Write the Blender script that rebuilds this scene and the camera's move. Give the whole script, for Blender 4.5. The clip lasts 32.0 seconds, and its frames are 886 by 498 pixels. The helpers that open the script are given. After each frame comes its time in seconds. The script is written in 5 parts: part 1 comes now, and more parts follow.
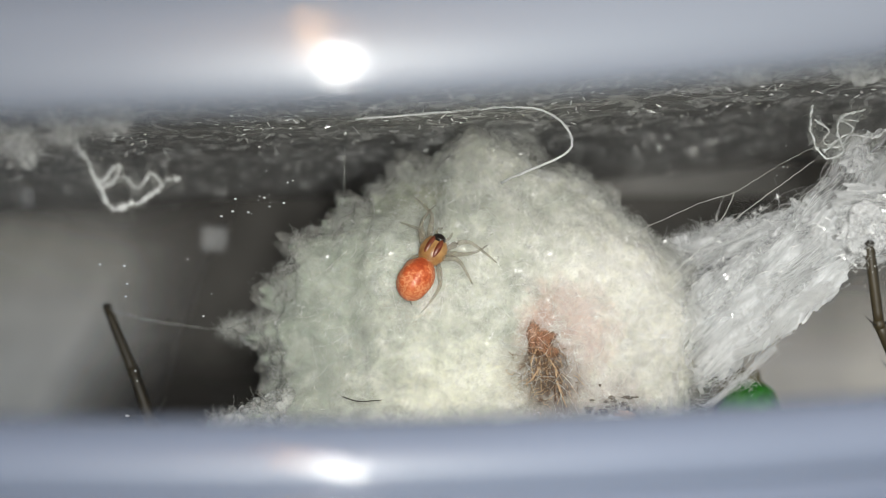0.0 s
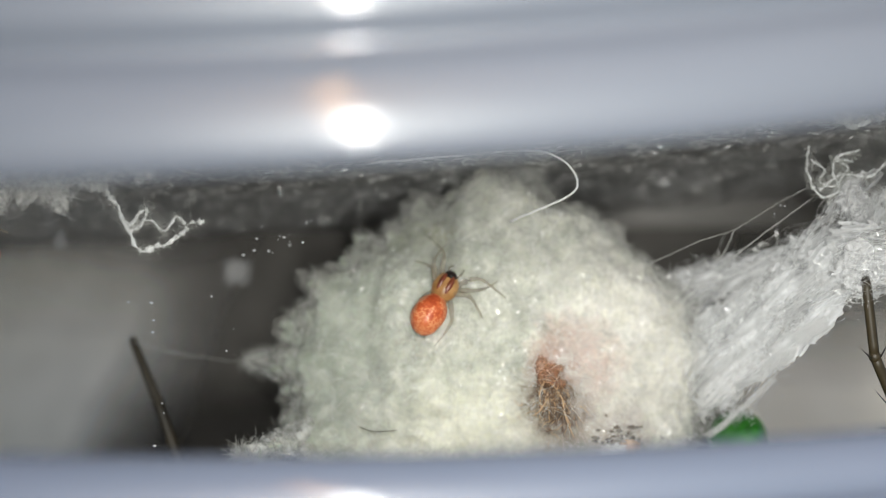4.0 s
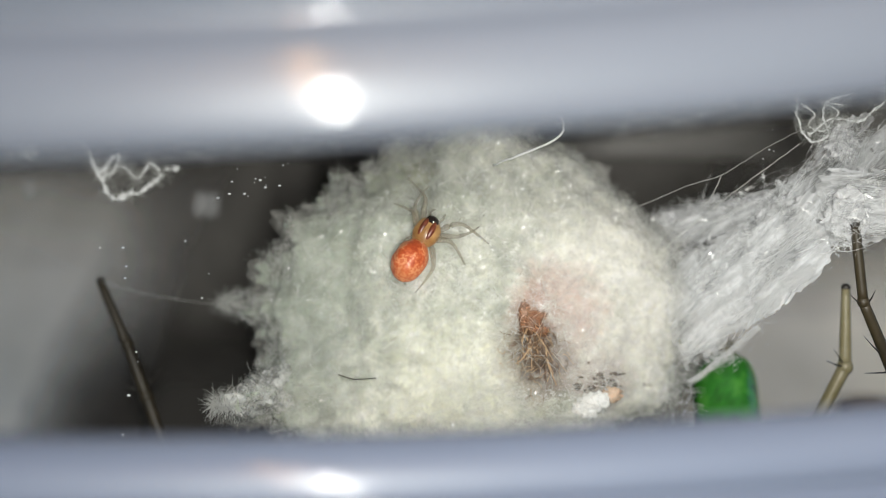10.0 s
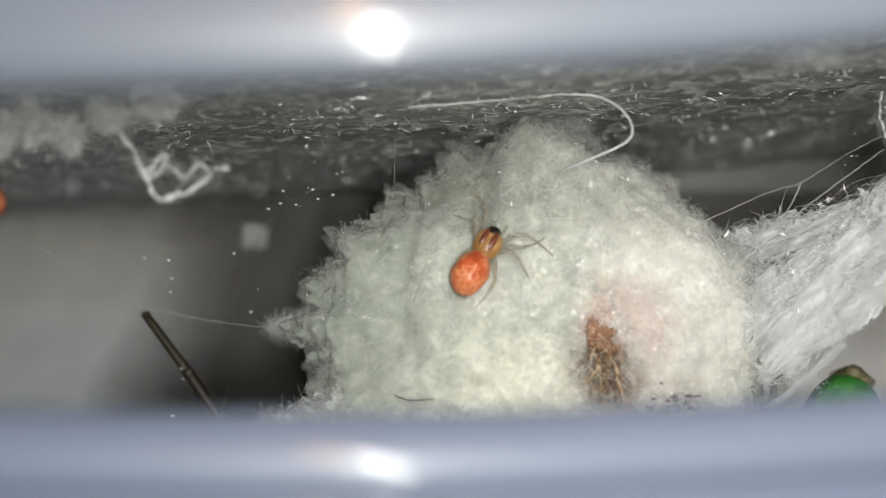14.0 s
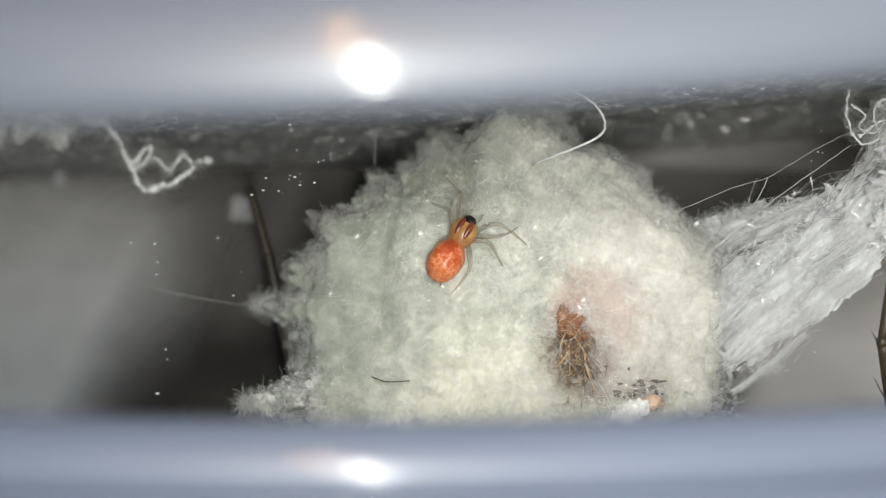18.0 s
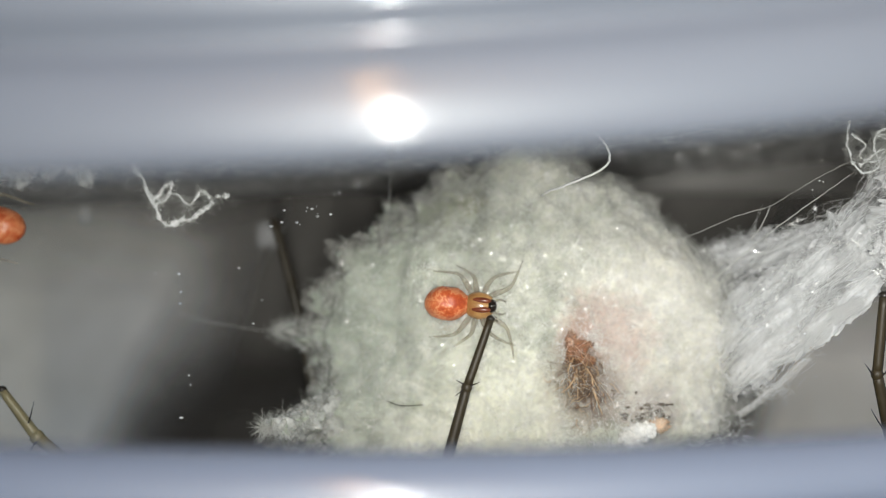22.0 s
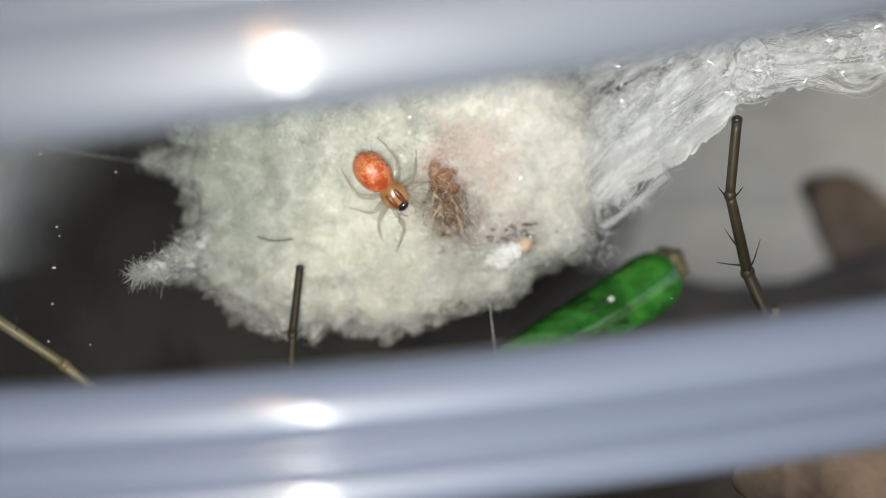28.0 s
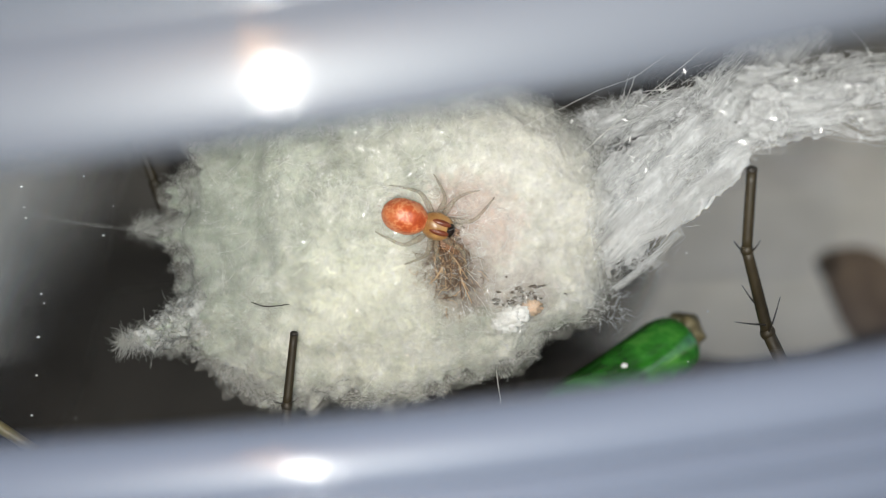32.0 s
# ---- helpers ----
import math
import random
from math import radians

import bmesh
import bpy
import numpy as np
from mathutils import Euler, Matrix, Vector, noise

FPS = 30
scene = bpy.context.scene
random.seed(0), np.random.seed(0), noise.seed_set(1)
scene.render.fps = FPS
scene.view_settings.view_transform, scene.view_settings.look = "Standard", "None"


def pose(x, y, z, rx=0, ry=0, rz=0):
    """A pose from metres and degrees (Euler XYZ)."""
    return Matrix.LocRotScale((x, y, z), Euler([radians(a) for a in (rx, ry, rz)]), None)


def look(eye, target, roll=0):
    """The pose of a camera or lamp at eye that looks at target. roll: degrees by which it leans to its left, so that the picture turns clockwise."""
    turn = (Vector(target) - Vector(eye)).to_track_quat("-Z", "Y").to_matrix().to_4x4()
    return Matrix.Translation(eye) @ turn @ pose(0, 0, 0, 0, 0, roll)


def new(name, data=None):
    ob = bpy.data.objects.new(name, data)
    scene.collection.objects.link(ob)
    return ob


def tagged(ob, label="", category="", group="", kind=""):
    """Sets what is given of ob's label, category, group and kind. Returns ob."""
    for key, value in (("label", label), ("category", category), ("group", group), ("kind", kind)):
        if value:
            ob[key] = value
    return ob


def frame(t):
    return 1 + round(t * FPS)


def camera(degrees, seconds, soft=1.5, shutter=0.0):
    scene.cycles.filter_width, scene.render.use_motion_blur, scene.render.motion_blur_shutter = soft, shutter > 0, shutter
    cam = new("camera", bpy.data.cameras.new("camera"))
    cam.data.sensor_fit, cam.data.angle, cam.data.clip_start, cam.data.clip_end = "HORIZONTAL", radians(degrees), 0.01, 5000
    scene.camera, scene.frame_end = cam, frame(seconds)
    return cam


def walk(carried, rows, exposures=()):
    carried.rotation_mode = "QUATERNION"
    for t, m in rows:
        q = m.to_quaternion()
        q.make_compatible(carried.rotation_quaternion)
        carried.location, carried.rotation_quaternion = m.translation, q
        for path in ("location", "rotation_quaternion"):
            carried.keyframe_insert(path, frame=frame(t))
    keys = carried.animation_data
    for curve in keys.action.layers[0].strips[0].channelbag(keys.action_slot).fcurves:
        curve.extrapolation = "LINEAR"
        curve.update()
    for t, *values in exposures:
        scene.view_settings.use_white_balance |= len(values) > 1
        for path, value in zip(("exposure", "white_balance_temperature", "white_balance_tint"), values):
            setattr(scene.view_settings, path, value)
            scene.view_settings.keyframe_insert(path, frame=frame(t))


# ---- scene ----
MM = 0.001  # the whole place is drawn in millimetres

# seconds, eye (mm), yaw, pitch and roll (degrees)
PATH = [
    (0, -0.00, -60.29, -0.02, 0.53, 5.85, -0.16),
    (0.5, 0.54, -61.04, 0.37, 0.68, 5.81, -0.13),
    (1, 0.03, -60.63, 0.18, 0.65, 5.40, -0.20),
    (1.5, 0.42, -61.18, -0.01, 0.64, 5.56, -0.28),
    (2, 0.61, -61.28, -0.15, 0.70, 5.56, -0.41),
    (2.5, -0.08, -62.31, 0.95, 0.66, 5.85, -0.27),
    (4.5, 0.73, -63.25, 0.41, 2.16, 6.55, -0.10),
    (5, -0.12, -63.43, 0.24, 2.64, 6.13, 0.15),
    (5.5, -0.95, -59.47, 0.38, 2.35, 5.36, 0.29),
    (6, -0.99, -59.41, 0.21, 1.79, 5.41, 0.21),
    (6.5, -0.49, -60.63, -0.16, 1.79, 5.45, 0.05),
    (7, -0.80, -60.71, -0.27, 2.40, 5.55, 0.14),
    (7.5, -1.31, -60.96, -0.29, 2.74, 5.59, 0.22),
    (8, -1.02, -61.60, -0.10, 2.56, 5.64, 0.23),
    (8.5, -0.79, -61.12, -0.01, 1.28, 5.38, 0.13),
    (9, -0.76, -60.32, 1.09, -0.09, 4.24, -0.16),
    (9.5, -1.33, -60.56, 3.17, 0.02, 3.00, -0.10),
    (10, -0.75, -61.75, 3.09, -0.48, 1.99, -0.21),
    (10.3, 0.25, -62.00, 0.30, -0.06, 3.16, -0.45),
    (10.5, 0.29, -62.04, 0.21, 0.08, 3.30, -0.50),
    (10.7, 0.97, -61.86, -0.73, 1.70, 4.14, -0.54),
    (10.9, 1.66, -61.67, -2.40, 0.55, 4.45, -0.59),
    (11, 2.00, -61.58, -2.13, 1.09, 4.83, -0.61),
    (11.5, 0.38, -62.18, -1.47, 2.52, 5.90, -0.16),
    (12, 0.88, -63.28, -1.27, 2.47, 6.36, 0.08),
    (12.5, -1.23, -59.69, -0.28, 2.35, 5.99, 0.45),
    (13, -1.68, -59.26, -0.64, 1.96, 6.06, 0.10),
    (13.5, -0.39, -59.26, -1.00, 2.21, 6.38, -0.64),
    (14, -1.53, -58.16, -0.50, 1.33, 6.27, -0.22),
    (14.5, -1.10, -59.05, -0.90, 0.41, 6.46, -0.66),
    (16.5, -1.57, -60.09, 1.87, 0.16, 4.56, 0.41),
    (17, -0.14, -60.21, 0.55, 0.17, 3.96, 0.30),
    (17.5, -0.14, -59.89, 0.38, 0.53, 3.55, 0.36),
    (18, -0.37, -60.28, 1.64, 1.44, 3.46, 0.64),
    (18.5, 0.84, -60.98, 1.29, 1.53, 3.74, 0.51),
    (19, 1.58, -60.82, 0.75, 1.22, 3.59, 0.31),
    (19.5, 1.83, -61.26, 1.15, 1.62, 3.94, 0.21),
    (20, 2.10, -61.82, 0.93, 1.51, 3.97, 0.12),
    (20.5, 2.17, -62.39, 1.01, 3.05, 4.53, 0.24),
    (21, 1.96, -62.73, 1.46, 3.32, 4.28, 0.17),
    (21.5, 1.95, -62.23, 0.98, 2.97, 3.84, 0.03),
    (22, 1.61, -62.40, 2.35, 3.75, 3.86, 0.43),
    (22.5, 1.56, -64.05, 4.07, 3.53, 3.53, 0.38),
    (23, 1.97, -62.05, 2.52, 2.25, 1.81, 0.12),
    (23.5, 2.01, -62.22, 2.80, 2.53, 1.24, 0.02),
    (24, 1.98, -62.22, 3.17, 2.36, 1.24, 0.07),
    (24.5, 2.06, -62.47, 2.88, 1.86, 1.03, 0.03),
    (26.5, 2.96, -62.51, 8.82, 3.30, -6.17, -2.43),
    (27, 3.65, -63.29, 10.72, 2.23, -9.38, -2.23),
    (27.5, 4.30, -61.58, 10.71, 1.25, -10.41, -2.19),
    (28, 5.41, -62.24, 10.25, 1.72, -10.68, -2.52),
    (28.5, 4.85, -61.83, 10.16, 2.21, -9.80, -2.72),
    (29, 4.46, -59.04, 9.00, 3.28, -8.90, -3.13),
    (29.5, 4.04, -59.63, 8.94, 2.96, -7.82, -3.19),
    (30, 4.68, -59.27, 8.17, 2.70, -8.01, -3.22),
    (30.5, 4.62, -59.88, 8.65, 2.17, -6.62, -3.21),
    (31, 5.23, -60.71, 9.18, 1.66, -5.83, -3.32),
    (31.5, 5.14, -60.03, 8.07, 1.85, -6.09, -3.31),
    (32, 5.62, -59.71, 7.82, 1.99, -6.14, -3.33),
]
LENS = 36.0
cam = camera(LENS, 32.0, soft=0.9)
cam.data.dof.use_dof = True
cam.data.dof.focus_distance = 59 * MM
cam.data.dof.aperture_fstop = 26.0


def eye_pose(x, y, z, yaw, pitch, roll):
    return pose(x * MM, y * MM, z * MM, 90 + pitch, 0, yaw) @ pose(0, 0, 0, 0, 0, roll)


walk(cam, [(t, eye_pose(*p)) for t, *p in PATH])

# ---- light ----
world = bpy.data.worlds.new("room_light")
scene.world = world
world.use_nodes = True
wn = world.node_tree
sky = wn.nodes.new("ShaderNodeTexSky")
sky.sky_type, sky.sun_disc = "NISHITA", False
sky.sun_elevation, sky.sun_rotation = radians(38), radians(140)
wn.links.new(sky.outputs[0], wn.nodes["Background"].inputs[0])
wn.nodes["Background"].inputs[1].default_value = 0.10

def strip_lamp(name, width, length, energy, colour, place, aim, lean):
    """A tube lamp in front of the tub, leaning to one side."""
    data = bpy.data.lights.new(name, "AREA")
    data.shape, data.size, data.size_y, data.spread = "RECTANGLE", width * MM, length * MM, radians(105)
    data.energy, data.color = energy, colour
    ob = new(name, data)
    ob.matrix_world = look(Vector(place) * MM, Vector(aim) * MM, lean)


strip_lamp("lamp", 1.6, 40.0, 0.0305, (0.985, 0.99, 0.94), (3.3, -74, 2), (5.0, 0, 2.5), 4.5)
# added lamp, only there to draw the orange streak above the rim's highlight
strip_lamp("orange_streak_lamp", 1.6, 34.0, 0.0046, (1.0, 0.56, 0.24), (-0.2, -74, 32), (3.0, 0, 4.0), 7)

scene.view_settings.exposure = 0.08


# ---- materials ----
def material(name):
    m = bpy.data.materials.new(name)
    m.use_nodes = True
    nt = m.node_tree
    return m, nt, nt.nodes["Principled BSDF"]


def node(nt, kind, **values):
    n = nt.nodes.new(kind)
    for key, value in values.items():
        n.inputs[key.replace("_", " ")].default_value = value
    return n


def coords(nt, scale):
    """Object coordinates, per millimetre."""
    tc = nt.nodes.new("ShaderNodeTexCoord")
    mp = nt.nodes.new("ShaderNodeMapping")
    mp.inputs["Scale"].default_value = [1000 * s for s in scale]
    nt.links.new(tc.outputs["Object"], mp.inputs["Vector"])
    return mp.outputs[0]


def ramp(nt, fac, stops):
    r = nt.nodes.new("ShaderNodeValToRGB")
    el = r.color_ramp.elements
    while len(el) < len(stops):
        el.new(0.5)
    for e, (p, c) in zip(el, stops):
        e.position, e.color = p, (*c, 1)
    nt.links.new(fac, r.inputs[0])
    return r.outputs[0]


def noise_fac(nt, vec, scale, detail=4.0, rough=0.55):
    n = node(nt, "ShaderNodeTexNoise", Scale=scale, Detail=detail, Roughness=rough)
    nt.links.new(vec, n.inputs["Vector"])
    return n.outputs["Fac"]


def bumped(nt, bsdf, height, strength, distance):
    b = node(nt, "ShaderNodeBump", Strength=strength, Distance=distance)
    nt.links.new(height, b.inputs["Height"])
    nt.links.new(b.outputs[0], bsdf.inputs["Normal"])


def simple(name, stops, scale, rough, stretch=(1, 1, 1), bump=0.3, depth=0.05, detail=5.0, **sockets):
    """Two scales of mottling, a fine relief and a gloss."""
    m, nt, b = material(name)
    v = coords(nt, stretch)
    big, fine = noise_fac(nt, v, scale, detail), noise_fac(nt, v, scale * 7, 3.0)
    mix = nt.nodes.new("ShaderNodeMath")
    mix.operation = "MULTIPLY_ADD"
    mix.inputs[1].default_value = 0.35
    nt.links.new(fine, mix.inputs[0])
    shift = nt.nodes.new("ShaderNodeMath")
    shift.operation = "SUBTRACT"
    shift.inputs[1].default_value = 0.175
    nt.links.new(big, shift.inputs[0])
    nt.links.new(shift.outputs[0], mix.inputs[2])
    nt.links.new(ramp(nt, mix.outputs[0], stops), b.inputs["Base Color"])
    b.inputs["Roughness"].default_value = rough
    for key, value in sockets.items():
        b.inputs[key.replace("_", " ")].default_value = value
    if bump:
        bumped(nt, b, mix.outputs[0], bump, depth * MM)
    return m


def veil(m, base, clear, through_it=0.35):
    """Lets a share of the light straight through."""
    nt = m.node_tree
    b, out = nt.nodes["Principled BSDF"], nt.nodes["Material Output"]
    tr, mx = nt.nodes.new("ShaderNodeBsdfTransparent"), nt.nodes.new("ShaderNodeMixShader")
    tl = nt.nodes.new("ShaderNodeBsdfTranslucent")
    tl.inputs[0].default_value = (*base, 1)
    half = nt.nodes.new("ShaderNodeMixShader")
    half.inputs[0].default_value = through_it
    nt.links.new(b.outputs[0], half.inputs[1])
    nt.links.new(tl.outputs[0], half.inputs[2])
    mx.inputs[0].default_value = clear
    nt.links.new(half.outputs[0], mx.inputs[1])
    nt.links.new(tr.outputs[0], mx.inputs[2])
    nt.links.new(mx.outputs[0], out.inputs[0])
    return m


def stained_shaded_silk():
    """Matted cream silk, with a rosy and a brown stain where the brood shows through, and painted light: left, top and
    crease darker, right and lower middle paler.
    """
    m, nt, b = material("matted_silk")
    v = coords(nt, (1, 1, 1))
    big, fine = noise_fac(nt, v, 0.55, 6.0, 0.66), noise_fac(nt, v, 4.0, 6.0, 0.7)
    base = ramp(nt, big, [(0.32, (0.36, 0.39, 0.32)), (0.5, (0.66, 0.67, 0.585)), (0.64, (0.90, 0.90, 0.82))])
    grain = ramp(nt, fine, [(0.32, (0.6, 0.6, 0.57)), (0.58, (1, 1, 1))])
    mul = nt.nodes.new("ShaderNodeMix")
    mul.data_type, mul.blend_type = "RGBA", "MULTIPLY"
    mul.inputs[0].default_value = 0.4
    nt.links.new(base, mul.inputs[6])
    nt.links.new(grain, mul.inputs[7])
    col = mul.outputs[2]
    raw = nt.nodes.new("ShaderNodeTexCoord").outputs["Object"]
    for (x, z), radius, tint, amount in STAINS_AND_SHADES:
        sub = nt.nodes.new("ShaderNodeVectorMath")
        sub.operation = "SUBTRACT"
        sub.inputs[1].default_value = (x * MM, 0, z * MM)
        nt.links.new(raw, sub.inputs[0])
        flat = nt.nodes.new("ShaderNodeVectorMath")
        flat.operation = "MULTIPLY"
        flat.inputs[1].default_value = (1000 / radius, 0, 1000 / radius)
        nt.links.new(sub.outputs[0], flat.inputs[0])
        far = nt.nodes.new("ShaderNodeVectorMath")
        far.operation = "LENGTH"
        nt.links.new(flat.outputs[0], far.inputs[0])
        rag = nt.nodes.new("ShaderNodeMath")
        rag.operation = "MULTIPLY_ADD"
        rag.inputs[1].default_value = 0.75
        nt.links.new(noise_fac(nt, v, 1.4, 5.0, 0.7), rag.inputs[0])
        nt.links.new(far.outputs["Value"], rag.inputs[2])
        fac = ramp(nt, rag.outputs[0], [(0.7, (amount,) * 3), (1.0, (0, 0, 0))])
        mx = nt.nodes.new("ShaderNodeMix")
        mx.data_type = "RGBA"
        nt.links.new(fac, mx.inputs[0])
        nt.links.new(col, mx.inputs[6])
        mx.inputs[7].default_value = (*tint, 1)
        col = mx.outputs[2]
    nt.links.new(col, b.inputs["Base Color"])
    b.inputs["Roughness"].default_value = 0.75
    b.inputs["Sheen Weight"].default_value = 0.3
    b.inputs["Subsurface Weight"].default_value = 1.0
    b.inputs["Subsurface Radius"].default_value = (1.0, 1.0, 0.85)
    b.inputs["Subsurface Scale"].default_value = 0.5 * MM
    bumped(nt, b, fine, 0.4, 0.12 * MM)
    return m


# first three are stains; the other patches paint shade and light on the face
STAINS_AND_SHADES = [((4.9, 2.5), 4.2, (0.40, 0.185, 0.115), 1.0), ((4.0, 0.4), 4.0, (0.15, 0.088, 0.056), 1.0), ((7.0, -0.7), 2.8, (0.26, 0.20, 0.17), 0.75), ((-9.5, 3.0), 13.0, (0.24, 0.29, 0.235), 0.72), ((-3.0, 8.0), 7.5, (0.30, 0.35, 0.28), 0.55), ((8.0, 3.5), 9.0, (0.84, 0.80, 0.76), 0.55), ((0.4, -1.0), 6.5, (0.88, 0.88, 0.75), 0.6),
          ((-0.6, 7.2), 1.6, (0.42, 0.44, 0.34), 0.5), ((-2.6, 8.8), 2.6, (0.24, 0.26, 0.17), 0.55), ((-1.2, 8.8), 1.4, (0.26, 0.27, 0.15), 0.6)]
SAC = stained_shaded_silk()
FIBRE = veil(simple("silk_fibre", [(0.3, (0.82, 0.83, 0.78)), (0.7, (0.92, 0.92, 0.90))], 0.6, 0.22, bump=0), (0.9, 0.9, 0.88), 0.35)
GLINT = simple("glossy_silk", [(0.3, (0.86, 0.86, 0.84)), (0.7, (0.93, 0.93, 0.92))], 0.6, 0.2, bump=0, IOR=1.9, Specular_IOR_Level=0.8, Coat_Weight=1.0, Coat_Roughness=0.2)
SHEET = veil(simple("silk_sheet", [(0.3, (0.86, 0.87, 0.87)), (0.7, (0.94, 0.94, 0.94))], 1.2, 0.25, bump=0.4), (0.9, 0.92, 0.95), 0.03, 0.12)


def gauze(name, colour, scale, thin, thick, most):
    """Loose cotton of fine silk: open gaps between matted wisps."""
    m = veil(simple(name, [(0.3, tuple(0.86 * c for c in colour)), (0.7, colour)], 1.0, 0.35, bump=0.3), colour, 0.5, 0.2)
    nt = m.node_tree
    n = nt.nodes.new("ShaderNodeTexNoise")
    n.inputs["Scale"].default_value, n.inputs["Detail"].default_value = scale, 7.0
    n.inputs["Roughness"].default_value, n.inputs["Distortion"].default_value = 0.66, 1.2
    nt.links.new(coords(nt, (1, 1, 1)), n.inputs["Vector"])
    gap = ramp(nt, n.outputs[0], [(thin, (1.0,) * 3), (thick, (1 - most,) * 3)])
    nt.links.new(gap, nt.nodes["Material Output"].inputs[0].links[0].from_node.inputs[0])
    return m


GAUZE = gauze("silk_gauze", (0.80, 0.79, 0.74), 1.8, 0.34, 0.80, 0.36)
COTTON = gauze("silk_cotton", (0.96, 0.96, 0.97), 1.1, 0.36, 0.66, 0.85)
LID_VEIL = gauze("lid_silk_veil", (0.94, 0.94, 0.93), 0.7, 0.43, 0.62, 0.9)
TUFT = gauze("silk_tuft", (0.92, 0.93, 0.91), 1.3, 0.38, 0.66, 0.75)


def streaked_veil(name, angle):
    """White silk drawn into streaks, thick in places and open in others."""
    m = simple(name, [(0.3, (0.90, 0.91, 0.92)), (0.7, (0.96, 0.96, 0.97))], 0.8, 0.45, bump=0.1)
    m = veil(m, (0.93, 0.94, 0.95), 0.5, 0.38)
    nt = m.node_tree
    turn, flat = nt.nodes.new("ShaderNodeMapping"), nt.nodes.new("ShaderNodeMapping")
    turn.inputs["Rotation"].default_value = (0, radians(angle), 0)
    flat.inputs["Scale"].default_value = (120, 500, 850)
    nt.links.new(nt.nodes.new("ShaderNodeTexCoord").outputs["Object"], turn.inputs["Vector"])
    nt.links.new(turn.outputs[0], flat.inputs["Vector"])
    clump, fine = noise_fac(nt, flat.outputs[0], 1.0, 6.0, 0.62), noise_fac(nt, coords(nt, (1, 1, 1)), 0.7, 5.0, 0.6)
    add = nt.nodes.new("ShaderNodeMath")
    add.operation = "MULTIPLY_ADD"
    add.inputs[1].default_value = 0.25
    nt.links.new(fine, add.inputs[0])
    nt.links.new(clump, add.inputs[2])
    open_ = ramp(nt, add.outputs[0], [(0.49, (1.0,) * 3), (0.60, (0.55,) * 3), (0.74, (0.16,) * 3)])
    last = nt.nodes["Material Output"].inputs[0].links[0].from_node
    nt.links.new(open_, last.inputs[0])
    return m


STREAK = streaked_veil("streaked_silk", 34)
STREAK_LOW = streaked_veil("streaked_silk_low", 46)
STREAK_FLAT = streaked_veil("streaked_silk_flat", 4)
RIB = simple("grey_plastic", [(0.3, (0.075, 0.086, 0.109)), (0.7, (0.104, 0.117, 0.142))], 0.05, 0.36, stretch=(0.2, 1, 1), bump=0.0, Specular_IOR_Level=0.2, Coat_Weight=0.15, Coat_Roughness=0.10)
LID = simple("dark_lid", [(0.3, (0.15, 0.147, 0.142)), (0.53, (0.24, 0.236, 0.228)), (0.68, (0.44, 0.44, 0.43))], 0.5, 0.3, stretch=(0.12, 1, 1), bump=0.1)
# same plastic as RIB, with the sky's blue reflection put into its base colour
RIB_SKY_TINT = simple("sky_tinted_plastic", [(0.3, (0.078, 0.094, 0.132)), (0.7, (0.106, 0.125, 0.170))], 0.05, 0.36, stretch=(0.2, 1, 1), bump=0.0, Specular_IOR_Level=0.2, Coat_Weight=0.15, Coat_Roughness=0.10)
WALL = simple("pale_wall", [(0.34, (0.57, 0.515, 0.39)), (0.5, (0.72, 0.65, 0.50)), (0.66, (0.82, 0.745, 0.59))], 0.035, 0.8)
SOIL = simple("soil", [(0.3, (0.05, 0.04, 0.03)), (0.6, (0.12, 0.09, 0.07)), (0.8, (0.2, 0.17, 0.13))], 0.5, 0.9, bump=0.8, depth=0.6)
TABLE = simple("dark_ground", [(0.3, (0.06, 0.05, 0.042)), (0.7, (0.13, 0.11, 0.09))], 0.12, 0.8, bump=0.6, depth=0.4)
LEAF = simple("green_leaf", [(0.3, (0.04, 0.12, 0.02)), (0.7, (0.09, 0.22, 0.05))], 0.4, 0.4, bump=0.4)
DRY = simple("dry_leaf", [(0.3, (0.10, 0.07, 0.05)), (0.7, (0.22, 0.16, 0.11))], 0.3, 0.8, bump=0.5)
GREEN = simple("green_abdomen", [(0.36, (0.011, 0.070, 0.008)), (0.5, (0.030, 0.20, 0.020)), (0.62, (0.095, 0.34, 0.05))], 0.30, 0.2, stretch=(0.6, 1, 1), bump=0.35, depth=0.2, Coat_Weight=1.0, Coat_Roughness=0.06)
TAN = simple("tan_spinneret", [(0.3, (0.05, 0.042, 0.018)), (0.55, (0.15, 0.125, 0.06)), (0.7, (0.30, 0.26, 0.16))], 1.4, 0.5)
SHIN = simple("olive_leg", [(0.3, (0.010, 0.008, 0.0045)), (0.7, (0.044, 0.033, 0.016))], 0.8, 0.5, stretch=(1, 1, 0.4))
PALE_LEG = simple("straw_leg", [(0.3, (0.15, 0.13, 0.06)), (0.7, (0.26, 0.23, 0.14))], 0.5, 0.4)
SPINE = simple("black_spine", [(0.3, (0.012, 0.01, 0.008)), (0.7, (0.03, 0.025, 0.02))], 1.0, 0.4)
ORANGE = simple("orange_abdomen", [(0.36, (0.42, 0.062, 0.018)), (0.47, (0.60, 0.125, 0.038)), (0.52, (0.74, 0.32, 0.15)), (0.57, (0.56, 0.11, 0.032)), (0.66, (0.68, 0.24, 0.10))], 1.1, 0.42, bump=0.4, depth=0.05, Coat_Weight=0.15)
